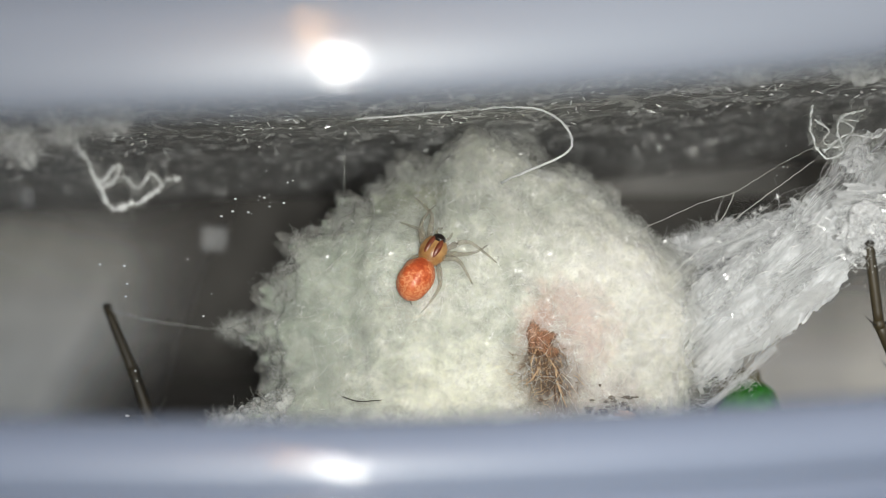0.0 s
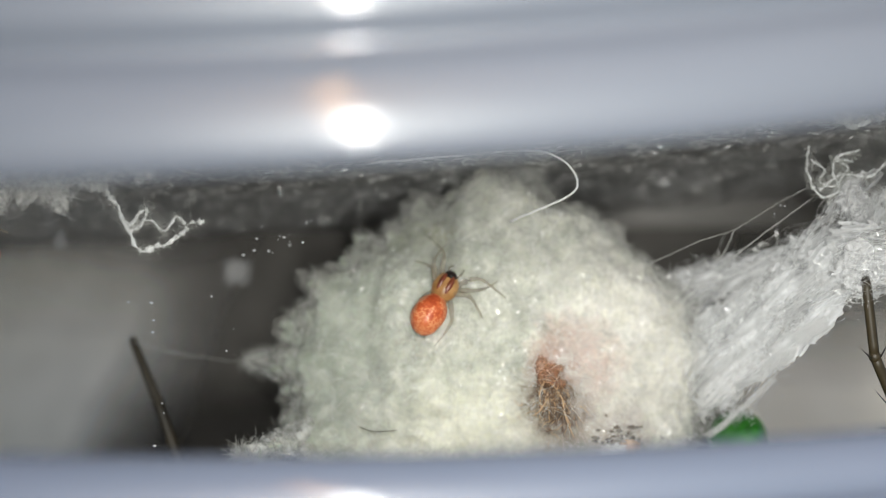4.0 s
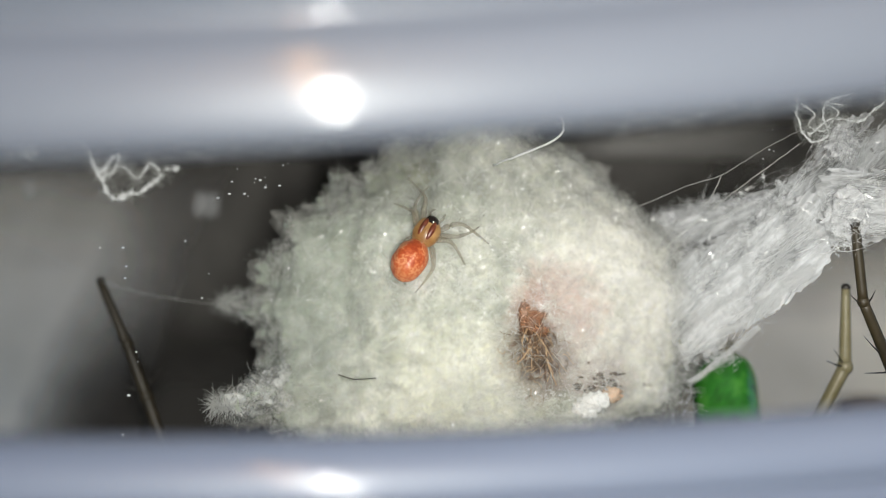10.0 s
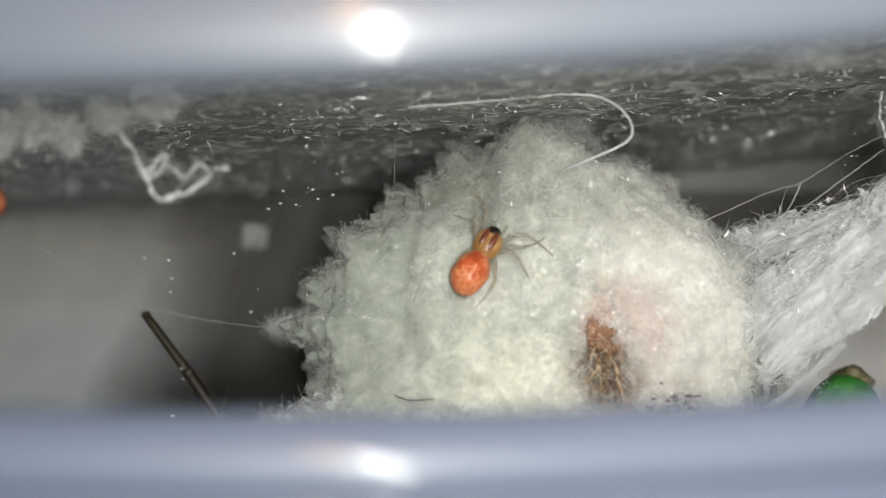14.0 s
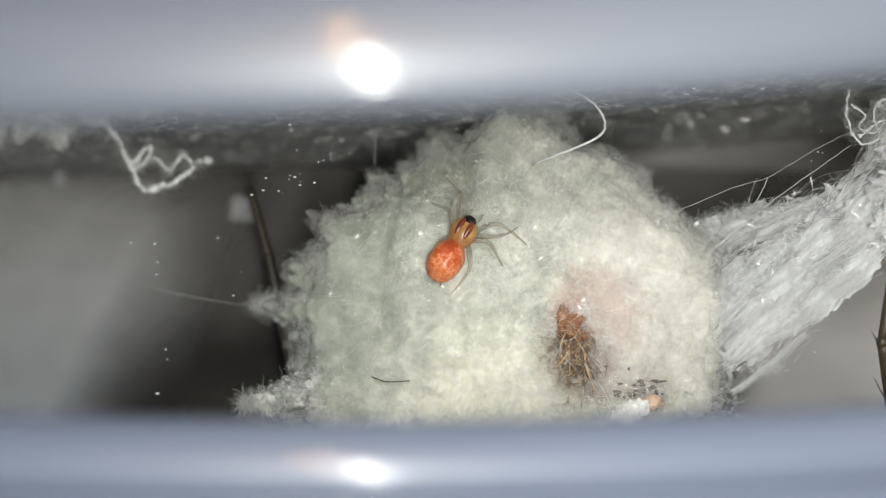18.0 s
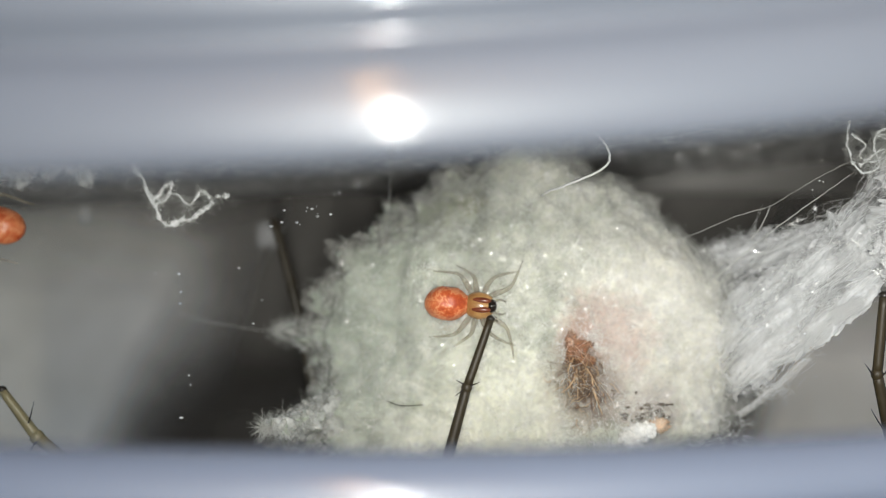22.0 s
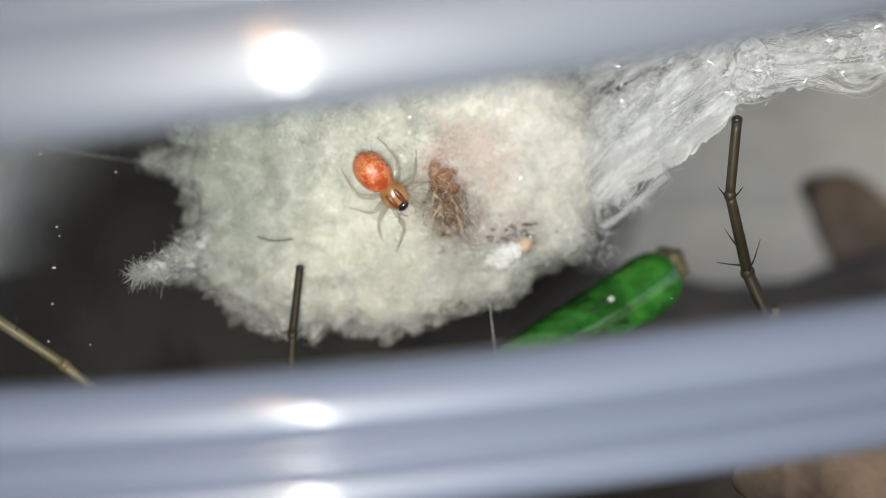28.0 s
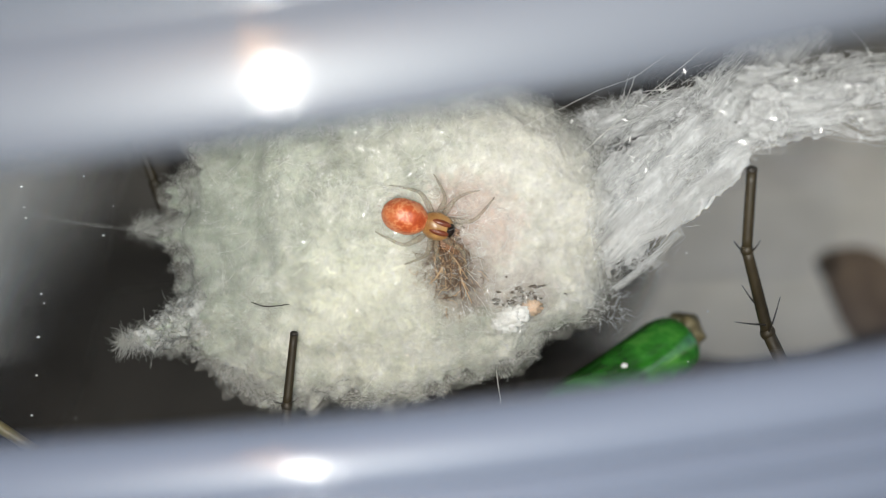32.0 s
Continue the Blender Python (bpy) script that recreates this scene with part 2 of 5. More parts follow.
AMBER = simple("amber_shield", [(0.3, (0.27, 0.12, 0.035)), (0.7, (0.46, 0.26, 0.10))], 1.5, 0.3, bump=0.2, depth=0.03, Coat_Weight=0.5)
RUST = simple("rust_band", [(0.3, (0.11, 0.022, 0.01)), (0.7, (0.20, 0.05, 0.02))], 2.0, 0.3, bump=0.1, depth=0.02, Coat_Weight=0.5)
EYES = simple("black_eyes", [(0.3, (0.008, 0.005, 0.004)), (0.7, (0.02, 0.012, 0.01))], 2.0, 0.12, bump=0.0, Coat_Weight=1.0)
GLASSY = veil(simple("glassy_leg", [(0.3, (0.34, 0.29, 0.21)), (0.7, (0.52, 0.46, 0.35))], 1.5, 0.2, bump=0.1), (0.62, 0.58, 0.48), 0.70)
HUSK = simple("brown_husk", [(0.3, (0.075, 0.042, 0.022)), (0.7, (0.22, 0.13, 0.075))], 1.2, 0.45)
HUSK_ORANGE = veil(simple("orange_husk", [(0.3, (0.62, 0.26, 0.12)), (0.7, (0.85, 0.54, 0.35))], 1.6, 0.4), (0.80, 0.44, 0.25), 0.68)
TAN_SKIN = simple("tan_skin", [(0.3, (0.38, 0.24, 0.13)), (0.7, (0.56, 0.40, 0.25))], 1.2, 0.4)
PEACH = simple("peach_skin", [(0.3, (0.66, 0.42, 0.26)), (0.7, (0.80, 0.62, 0.46))], 1.5, 0.5)
GHOST = veil(simple("clear_scrap", [(0.3, (0.6, 0.62, 0.66)), (0.7, (0.75, 0.77, 0.8))], 1.5, 0.2, bump=0.4), (0.7, 0.72, 0.75), 0.88)
LUMP = simple("white_lump", [(0.3, (0.80, 0.80, 0.77)), (0.7, (0.92, 0.92, 0.9))], 2.5, 0.6, bump=0.8, depth=0.1)
WHITE_DOT = simple("white_dot", [(0.3, (0.75, 0.77, 0.8)), (0.7, (0.88, 0.9, 0.92))], 1.0, 0.15, bump=0)


# ---- building ----
RNG = np.random.default_rng(7)


def solid(name, verts, faces, mat, smooth=True):
    me = bpy.data.meshes.new(name)
    me.from_pydata((np.asarray(verts, float) * MM).tolist(), [], [tuple(f) for f in faces])
    me.materials.append(mat)
    if smooth:
        me.polygons.foreach_set("use_smooth", np.ones(len(me.polygons), bool))
    me.update()
    return me


def thing(name, place, label, category, group="", kind=""):
    ob = new(name)
    ob.location = Vector(place) * MM
    ob.empty_display_size = MM
    return tagged(ob, label, category, group, kind)


def part(name, mesh, parent, label="", m=None):
    ob = new(name, mesh)
    ob.parent = parent
    if m is not None:
        ob.matrix_basis = m
    return tagged(ob, label)


def lone(name, mesh, place, label, category, group="", kind=""):
    ob = new(name, mesh)
    ob.location = Vector(place) * MM
    return tagged(ob, label, category, group, kind)


def tube_data(points, radii, sides=8):
    """A round tube along points, closed at its ends."""
    p, r = np.asarray(points, float), np.broadcast_to(np.asarray(radii, float), len(points))
    t = np.gradient(p, axis=0)
    t /= np.linalg.norm(t, axis=1)[:, None] + 1e-12
    ref = np.array([0.31, 0.9, 0.2]) if abs(t[:, 1]).mean() < 0.75 else np.array([1.0, 0.1, 0.2])
    u = np.cross(t, ref)
    u /= np.linalg.norm(u, axis=1)[:, None] + 1e-12
    w = np.cross(t, u)
    a = np.linspace(0, 2 * np.pi, sides, endpoint=False)
    ring = p[:, None] + r[:, None, None] * (np.cos(a)[None, :, None] * u[:, None] + np.sin(a)[None, :, None] * w[:, None])
    verts = [*ring.reshape(-1, 3), p[0], p[-1]]
    n, k = len(p), sides
    faces = [(i * k + j, i * k + (j + 1) % k, (i + 1) * k + (j + 1) % k, (i + 1) * k + j) for i in range(n - 1) for j in range(k)]
    faces += [(n * k, (j + 1) % k, j) for j in range(k)] + [(n * k + 1, (n - 1) * k + j, (n - 1) * k + (j + 1) % k) for j in range(k)]
    return np.array(verts), faces


def joined(*pieces):
    verts, faces, base = [], [], 0
    for v, f in pieces:
        verts.extend(v)
        faces.extend(tuple(i + base for i in face) for face in f)
        base += len(v)
    return np.array(verts), faces


def tube(name, points, radii, mat, sides=8):
    return solid(name, *tube_data(points, radii, sides), mat)


def spline(points, n):
    """A smooth line of n points through the given ones."""
    p = np.asarray(points, float)
    q = np.vstack([2 * p[0] - p[1], p, 2 * p[-1] - p[-2]])
    out = []
    for s in np.linspace(0, len(p) - 1 - 1e-9, n):
        i, u = int(s), s - int(s)
        a, b, c, d = q[i : i + 4]
        out.append(0.5 * (2 * b + (c - a) * u + (2 * a - 5 * b + 4 * c - d) * u**2 + (3 * b - a - 3 * c + d) * u**3))
    return np.array(out)


def strands(name, paths, radius, mat):
    """Many three-sided threads in one mesh. paths: (threads, points, 3)."""
    p = np.asarray(paths, float)
    n, k = p.shape[:2]
    r = np.broadcast_to(np.asarray(radius, float).reshape(-1, 1) if np.ndim(radius) else radius, (n, k)) * np.linspace(1, 0.45, k)
    t = np.gradient(p, axis=1)
    t /= np.linalg.norm(t, axis=2, keepdims=True) + 1e-9
    ref = RNG.normal(size=(n, 1, 3))
    u = np.cross(t, np.broadcast_to(ref, t.shape))
    u /= np.linalg.norm(u, axis=2, keepdims=True) + 1e-9
    w = np.cross(t, u)
    a = np.array([0, 2.0944, 4.1888])
    v = p[:, :, None] + r[:, :, None, None] * (np.cos(a)[:, None] * u[:, :, None] + np.sin(a)[:, None] * w[:, :, None])
    base = (np.arange(n)[:, None, None] * k + np.arange(k - 1)[None, :, None]) * 3
    j, j2 = np.arange(3), (np.arange(3) + 1) % 3
    f = np.stack([base + j, base + j2, base + 3 + j2, base + 3 + j], -1).reshape(-1, 4)
    me = bpy.data.meshes.new(name)
    me.vertices.add(n * k * 3)
    me.vertices.foreach_set("co", (v * MM).ravel())
    me.loops.add(f.size)
    me.loops.foreach_set("vertex_index", f.ravel().astype(np.int32))
    me.polygons.add(len(f))
    me.polygons.foreach_set("loop_start", np.arange(0, f.size, 4, dtype=np.int32))
    me.polygons.foreach_set("use_smooth", np.ones(len(f), bool))
    me.materials.append(mat)
    me.update(calc_edges=True)
    return me


def wander(starts, heads, length, k, curl):
    """Random threads from starts along heads, (n, k, 3)."""
    n = len(starts)
    d = heads / (np.linalg.norm(heads, axis=1, keepdims=True) + 1e-9)
    turn = RNG.normal(size=(n, 3)) * curl
    step = np.broadcast_to(np.asarray(length, float).reshape(-1, 1), (n, 1)) / (k - 1)
    out, p = [starts], starts
    for _ in range(k - 1):
        d = d + turn / k + RNG.normal(size=(n, 3)) * curl * 0.35
        d /= np.linalg.norm(d, axis=1, keepdims=True)
        p = p + d * step
        out.append(p)
    return np.stack(out, 1)


def ball_data(centre, radii, nu=20, nv=14, lumps=0.0, freq=1.0):
    """A rounded lump with an uneven skin."""
    verts, faces = [], []
    for i in range(nv + 1):
        for j in range(nu):
            a, b = math.pi * i / nv, 2 * math.pi * j / nu
            d = Vector((math.sin(a) * math.cos(b), math.sin(a) * math.sin(b), math.cos(a)))
            s = 1 + lumps * noise.noise(d * freq * 2 + Vector(centre))
            verts.append([c + r * q * s for c, r, q in zip(centre, radii, d)])
    for i in range(nv):
        for j in range(nu):
            faces.append((i * nu + j, (i + 1) * nu + j, (i + 1) * nu + (j + 1) % nu, i * nu + (j + 1) % nu))
    return np.array(verts), faces


def ball(name, centre, radii, mat, **kw):
    return solid(name, *ball_data(centre, radii, **kw), mat)


def box_data(x0, x1, y0, y1, z0, z1):
    v = [(x, y, z) for x in (x0, x1) for y in (y0, y1) for z in (z0, z1)]
    return np.array(v), [(0, 1, 3, 2), (4, 6, 7, 5), (0, 4, 5, 1), (2, 3, 7, 6), (0, 2, 6, 4), (1, 5, 7, 3)]


# ---- the container ----
def rib_mesh(name, profile, y0, z0, slope, bow, mat, half=46, steps=60, yaw=0.105):
    """A moulded rib: one profile drawn along the wall."""
    prof = spline(profile, 70)
    verts, faces, k = [], [], len(prof)
    for x in np.linspace(-half, half, steps):
        for dy, dz in prof:
            verts.append((x, y0 + yaw * x + (0.62 * dy if dy < 0 else dy), z0 + dz + slope * x + bow * min(x * x, 900)))
    for i in range(steps - 1):
        for j in range(k):
            faces.append((i * k + j, i * k + (j + 1) % k, (i + 1) * k + (j + 1) % k, (i + 1) * k + j))
    faces += [tuple(range(k - 1, -1, -1)), tuple((steps - 1) * k + j for j in range(k))]
    return solid(name, verts, faces, mat)


UPPER = [(1.6, 1.7), (0.9, 1.0), (0, 0.4), (-0.8, 0.0), (-1.45, 0.35), (-1.72, 1.0), (-1.66, 1.9), (-1.4, 2.6), (-1.0, 3.05), (-0.75, 3.3), (-0.8, 3.6), (-1.3, 4.0), (-1.65, 4.6),
         (-1.55, 5.3), (-1.0, 5.8), (-0.8, 6.2), (-1.2, 6.7), (-1.6, 7.6), (-1.4, 8.6), (-0.8, 9.2), (-0.8, 13.0), (1.8, 13.2), (1.9, 4.0)]
LOWER = [(1.3, -0.5), (0.8, -0.1), (0, 0), (-0.8, -0.25), (-1.45, -0.8), (-1.7, -1.4), (-1.5, -1.9), (-0.95, -2.15), (-1.1, -2.4), (-1.45, -2.7), (-1.3, -3.1),
         (-0.95, -3.25), (-1.2, -3.5), (-1.4, -4.0), (-1.1, -4.5), (-0.3, -4.7), (1.2, -4.6), (1.4, -2.5)]
tub = thing("plastic_tub", (0, 0, -16), "ribbed grey plastic rearing tub with a slot in its side", "tub", kind="structure")
RAISE = Matrix.Translation((0, 0, 16 * MM))
part("upper_rib", rib_mesh("upper_rib", UPPER, -26.2, 7.2, 0.082, 0.002, RIB, yaw=0.096), tub, "glossy grey moulded rim", RAISE)
part("lower_rib", rib_mesh("lower_rib", LOWER, -22.5, -0.75, 0.022, 0.002, RIB_SKY_TINT), tub, "glossy grey moulded rim with the sky's blue put into its colour", RAISE)


def lid_height(x, y):
    """Underside of the lid; towards the slot it meets the upper rim."""
    inside = 11.9 + 0.062 * x + 0.0012 * min(x * x, 900)
    front = 8.6 + 0.082 * x + 0.002 * min(x * x, 900)
    u = min(max((y + 24.6) / 16, 0), 1)
    return front * (1 - u) + inside * u


def lid_mesh():
    xs = np.linspace(-46, 46, 40)
    rows = [*np.linspace(0, 1, 26), *np.linspace(1.06, 1.45, 6)]
    verts = []
    for u in rows:
        for x in xs:
            y0 = -25.4 + 0.096 * x
            y = y0 + (10 - y0) * u
            verts.append((x, y, lid_height(x, y) + 0.12 * noise.noise((x * 0.3, y * 0.5, 0))))
    n, k = len(verts), len(xs)
    verts += [(x, y, z + 1.4) for x, y, z in verts]
    quads = [(i * k + j, (i + 1) * k + j, (i + 1) * k + j + 1, i * k + j + 1) for i in range(len(rows) - 1) for j in range(k - 1)]
    faces = quads + [tuple(n + v for v in reversed(q)) for q in quads]
    edge = [*range(k), *[i * k + k - 1 for i in range(1, len(rows))], *range(n - 2, n - k - 1, -1), *[i * k for i in range(len(rows) - 2, 0, -1)]]
    faces += [(a, b, b + n, a + n) for a, b in zip(edge, edge[1:] + edge[:1])]
    return solid("ceiling", verts, faces, LID)


lone("ceiling", lid_mesh(), (0, 0, 0), "dark underside of the tub's lid", "lid", kind="structure")
def cove():
    """The rear wall, curving down into the floor."""
    line = [(40, -15.8)] + [(55 + 40 * math.sin(a), 24.2 - 40 * math.cos(a)) for a in np.linspace(0, math.pi / 2, 16)] + [(95, 60), (97, 60), (97, -16), (40, -16)]
    k = len(line)
    v = [(x, y, z) for x in (-150, 150) for y, z in line]
    return np.array(v), [(j, (j + 1) % k, k + (j + 1) % k, k + j) for j in range(k)] + [tuple(range(k - 1, -1, -1)), tuple(range(k, 2 * k))]


lone("wall_back", solid("wall_back", *cove(), WALL), (0, 0, 0), "pale grey rear wall of the tub", "wall", kind="structure")
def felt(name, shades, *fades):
    """A made-up dark sheet that paints a dim background and thins out to nothing towards its edges; fades: weights of
    x, y and z, then (mm, how open).
    """
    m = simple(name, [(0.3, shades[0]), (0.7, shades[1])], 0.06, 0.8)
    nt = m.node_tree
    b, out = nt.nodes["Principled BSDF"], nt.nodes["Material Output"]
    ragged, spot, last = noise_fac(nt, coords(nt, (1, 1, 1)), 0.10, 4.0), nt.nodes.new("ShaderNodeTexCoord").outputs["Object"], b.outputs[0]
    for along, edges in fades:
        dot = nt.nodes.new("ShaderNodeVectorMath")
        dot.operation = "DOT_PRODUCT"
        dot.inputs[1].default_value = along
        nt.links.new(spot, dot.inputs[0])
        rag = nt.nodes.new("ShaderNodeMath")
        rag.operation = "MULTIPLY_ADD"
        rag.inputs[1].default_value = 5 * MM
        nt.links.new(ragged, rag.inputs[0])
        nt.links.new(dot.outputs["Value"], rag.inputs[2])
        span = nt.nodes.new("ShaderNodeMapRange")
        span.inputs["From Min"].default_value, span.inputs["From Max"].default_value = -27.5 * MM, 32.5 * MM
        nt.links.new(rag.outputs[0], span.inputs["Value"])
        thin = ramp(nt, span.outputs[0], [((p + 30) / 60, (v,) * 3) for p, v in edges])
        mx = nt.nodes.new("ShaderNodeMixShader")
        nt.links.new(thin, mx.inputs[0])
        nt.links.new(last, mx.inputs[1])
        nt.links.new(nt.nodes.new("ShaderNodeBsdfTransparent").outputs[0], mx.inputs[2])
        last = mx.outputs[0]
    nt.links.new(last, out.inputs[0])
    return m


# added sheets: the background's shade is put into their dark colours and soft edges
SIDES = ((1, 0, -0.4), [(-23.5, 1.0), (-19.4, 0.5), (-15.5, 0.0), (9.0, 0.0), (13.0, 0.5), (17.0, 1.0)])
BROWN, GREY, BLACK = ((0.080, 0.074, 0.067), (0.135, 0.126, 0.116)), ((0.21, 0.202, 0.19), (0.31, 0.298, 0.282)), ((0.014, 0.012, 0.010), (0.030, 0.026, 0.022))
lone("backdrop", solid("backdrop", *box_data(-29, 26, 20, 20.4, -16, 11.3), felt("dim_back_sheet", BROWN, SIDES), False), (0, 0, 0), "made-up dark brown sheet with fading edges for the dim background", "felt", kind="structure")
lone("low_shade_sheet", solid("low_shade_sheet", *box_data(-29, 26, 18.6, 19, -16, 6), felt("low_shade", BLACK, SIDES, ((0, 0, 1), [(-3.0, 0.0), (0.0, 0.5), (3.0, 1.0)])), False), (0, 0, 0),
     "made-up black sheet, fading upwards, for the shade low behind the egg sac", "felt", kind="structure")
lone("lid_shade_sheet", solid("lid_shade_sheet", *box_data(-60, 60, 22.5, 22.9, -4, 16), felt("lid_shade_sheet", GREY, ((0.08, 0, 1), [(2.5, 1.0), (7.0, 0.7), (11.4, 0.0)])), False), (0, 0, 0),
     "made-up grey sheet, fading downwards, for the dim band under the lid's rear", "felt", kind="structure")


def ground_mesh():
    v, f = [], []
    xs = sorted({*np.linspace(-60, 60, 70), *(-90000, -3000, -300, 300, 3000, 90000)})
    ys = sorted({*np.linspace(-20, 60, 50), *(-90000, -3000, -300, 300, 3000, 90000)})
    for y in ys:
        for x in xs:
            near = abs(x) < 61 and -21 < y < 61
            bank = 7.5 * math.exp(-(((y - 36) / 9) ** 2)) * (0.75 + 0.5 * noise.noise((x * 0.06, 3, 0)))
            v.append((x, y, -16 + (bank + 0.9 * noise.fractal((x * 0.12, y * 0.12, 0), 1.0, 2.0, 4) if near else 0)))
    k = len(xs)
    for i in range(len(ys) - 1):
        for j in range(k - 1):
            f.append((i * k + j, i * k + j + 1, (i + 1) * k + j + 1, (i + 1) * k + j))
    return solid("ground", v, f, TABLE)


lone("ground", ground_mesh(), (0, 0, 0), "dark brown ground under the egg sac", "ground", kind="structure")

# ---- the egg sac ----
HUB = (0.3, 3.0)
RIM = [(-9.9, 2.7), (-8.9, 3.5), (-8.7, 4.7), (-7.5, 5.9), (-6.3, 7.1), (-5.1, 8.6), (-3.4, 9.6), (-1.5, 10.6), (0.1, 11.3), (1.6, 11.7), (3.2, 11.2), (4.3, 10.5),
       (5.8, 10.0), (7.3, 9.1), (8.6, 7.4), (10.2, 6.2), (11.2, 4.0), (11.6, 1.5), (11.2, -0.8), (10.2, -2.3), (8.1, -3.0), (7.3, -3.8), (5.4, -4.5), (3.3, -5.0),
       (0.6, -5.7), (-1.5, -5.1), (-4.2, -5.5), (-5.7, -5.0), (-7.0, -3.7), (-8.4, -3.0), (-10.4, -2.5), (-8.9, -0.8), (-8.4, 0.3), (-8.7, 1.5)]
_a = np.array([math.atan2(z - HUB[1], x - HUB[0]) for x, z in RIM])
_r = np.array([math.hypot(x - HUB[0], z - HUB[1]) for x, z in RIM])
_o = np.argsort(_a)
_a, _r = _a[_o], _r[_o]
_a3, _r3 = np.concatenate([_a - 2 * np.pi, _a, _a + 2 * np.pi]), np.tile(_r, 3)


def rim(theta):
    return float(np.interp(theta, _a3, _r3))


def rest(z):
    """Depth of the rim: the lower edge hangs forward."""
    return 2.8 + 0.3 * min(z, 0)


def sac_front(x, z):
    """Depth (mm) of the sac's smooth front over a point of the picture plane."""
    th, d = math.atan2(z - HUB[1], x - HUB[0]), math.hypot(x - HUB[0], z - HUB[1])
    s = min(d / rim(th), 0.999)
    return rest(z) - 4.0 * (1 - s**2.2) ** 0.5


# creases and knobs of the sac's face: x, z, radius across, radius up, height (mm)
KNOBS = [(-1.3, 8.6, 0.8, 2.2, -1.0), (1.6, 10.2, 1.8, 1.4, 0.7), (-3.2, 8.6, 1.2, 1.0, -0.5), (-6.6, 5.6, 1.6, 1.4, 0.5), (-4.6, 3.4, 0.9, 2.4, -0.4), (0.3, 6.6, 2.0, 0.7, -0.35),
         (-3.0, 0.8, 2.2, 1.4, 0.4), (2.6, 4.4, 1.5, 1.2, 0.3), (7.6, 4.6, 1.6, 2.0, 0.3), (2.6, -1.6, 1.0, 1.8, -0.3), (-6.8, -0.4, 1.0, 1.6, 0.35), (-1.2, -3.2, 2.6, 0.6, -0.4), (8.6, 1.2, 0.8, 2.0, -0.35)]


def knobs(x, z):
    return sum(h * math.exp(-(((x - a) / ra) ** 2) - ((z - b) / rb) ** 2) for a, b, ra, rb, h in KNOBS)


def puff(q, f):
    return abs(noise.noise(q * f)) * 2 - 0.45


def sac_point(theta, s, front, trim=1.0):
    """s: 0 at the middle, 1 at the rim."""
    r = rim(theta) * s * trim
    x, z = HUB[0] + r * math.cos(theta), HUB[1] + r * math.sin(theta)
    y = rest(z) - 4.0 * (1 - s**2.2) ** 0.5 if front else rest(z) + 5.0 * (1 - s**2.2) ** 0.5
    q = Vector((x, y, z))
    lump = (knobs(x, z) if front else 0) + 0.5 * noise.noise(q * 0.4) + 0.26 * noise.noise(q * 0.8) + 0.10 * puff(q, 0.9) + 0.035 * puff(q, 1.9) + 0.02 * puff(q, 4.1) + 0.025 * noise.noise(q * 9)
    rag = (0.8 * puff(q, 0.7) + 0.5 * puff(q, 1.5) + 0.2 * puff(q, 3.6)) * s**6 * float(np.interp(x, [-2, 4], [1.15, 0.6]))
    return np.array([x + (0.4 * lump + rag) * math.cos(theta) * s, y - lump * (0.9 if front else -0.9), z + (0.4 * lump + rag) * math.sin(theta) * s])


def sac_mesh(trim=0.955, out=0.0, mat=None, name="body", nt_=440, ns=130):
    verts, faces = [], []
    prof = [(math.sin(a), True) for a in np.linspace(0.02, math.pi / 2, ns)] + [(math.sin(a), False) for a in np.linspace(math.pi / 2, 0.02, 30)[1:]]
    for s, front in prof:
        for j in range(nt_):
            p = sac_point(-math.pi + 2 * math.pi * j / nt_, s, front, trim)
            if out:
                p = p + np.array([0, -out if front else out, 0]) * (1 + 0.9 * noise.noise(Vector(p) * 1.3) + 0.6 * noise.noise(Vector(p) * 3.1))
            verts.append(p)
    for i in range(len(prof) - 1):
        for j in range(nt_):
            faces.append((i * nt_ + j, i * nt_ + (j + 1) % nt_, (i + 1) * nt_ + (j + 1) % nt_, (i + 1) * nt_ + j))
    faces += [tuple(range(nt_ - 1, -1, -1)), tuple((len(prof) - 1) * nt_ + j for j in range(nt_))]
    return solid(name, verts, faces, mat or SAC)


FLOSS = []


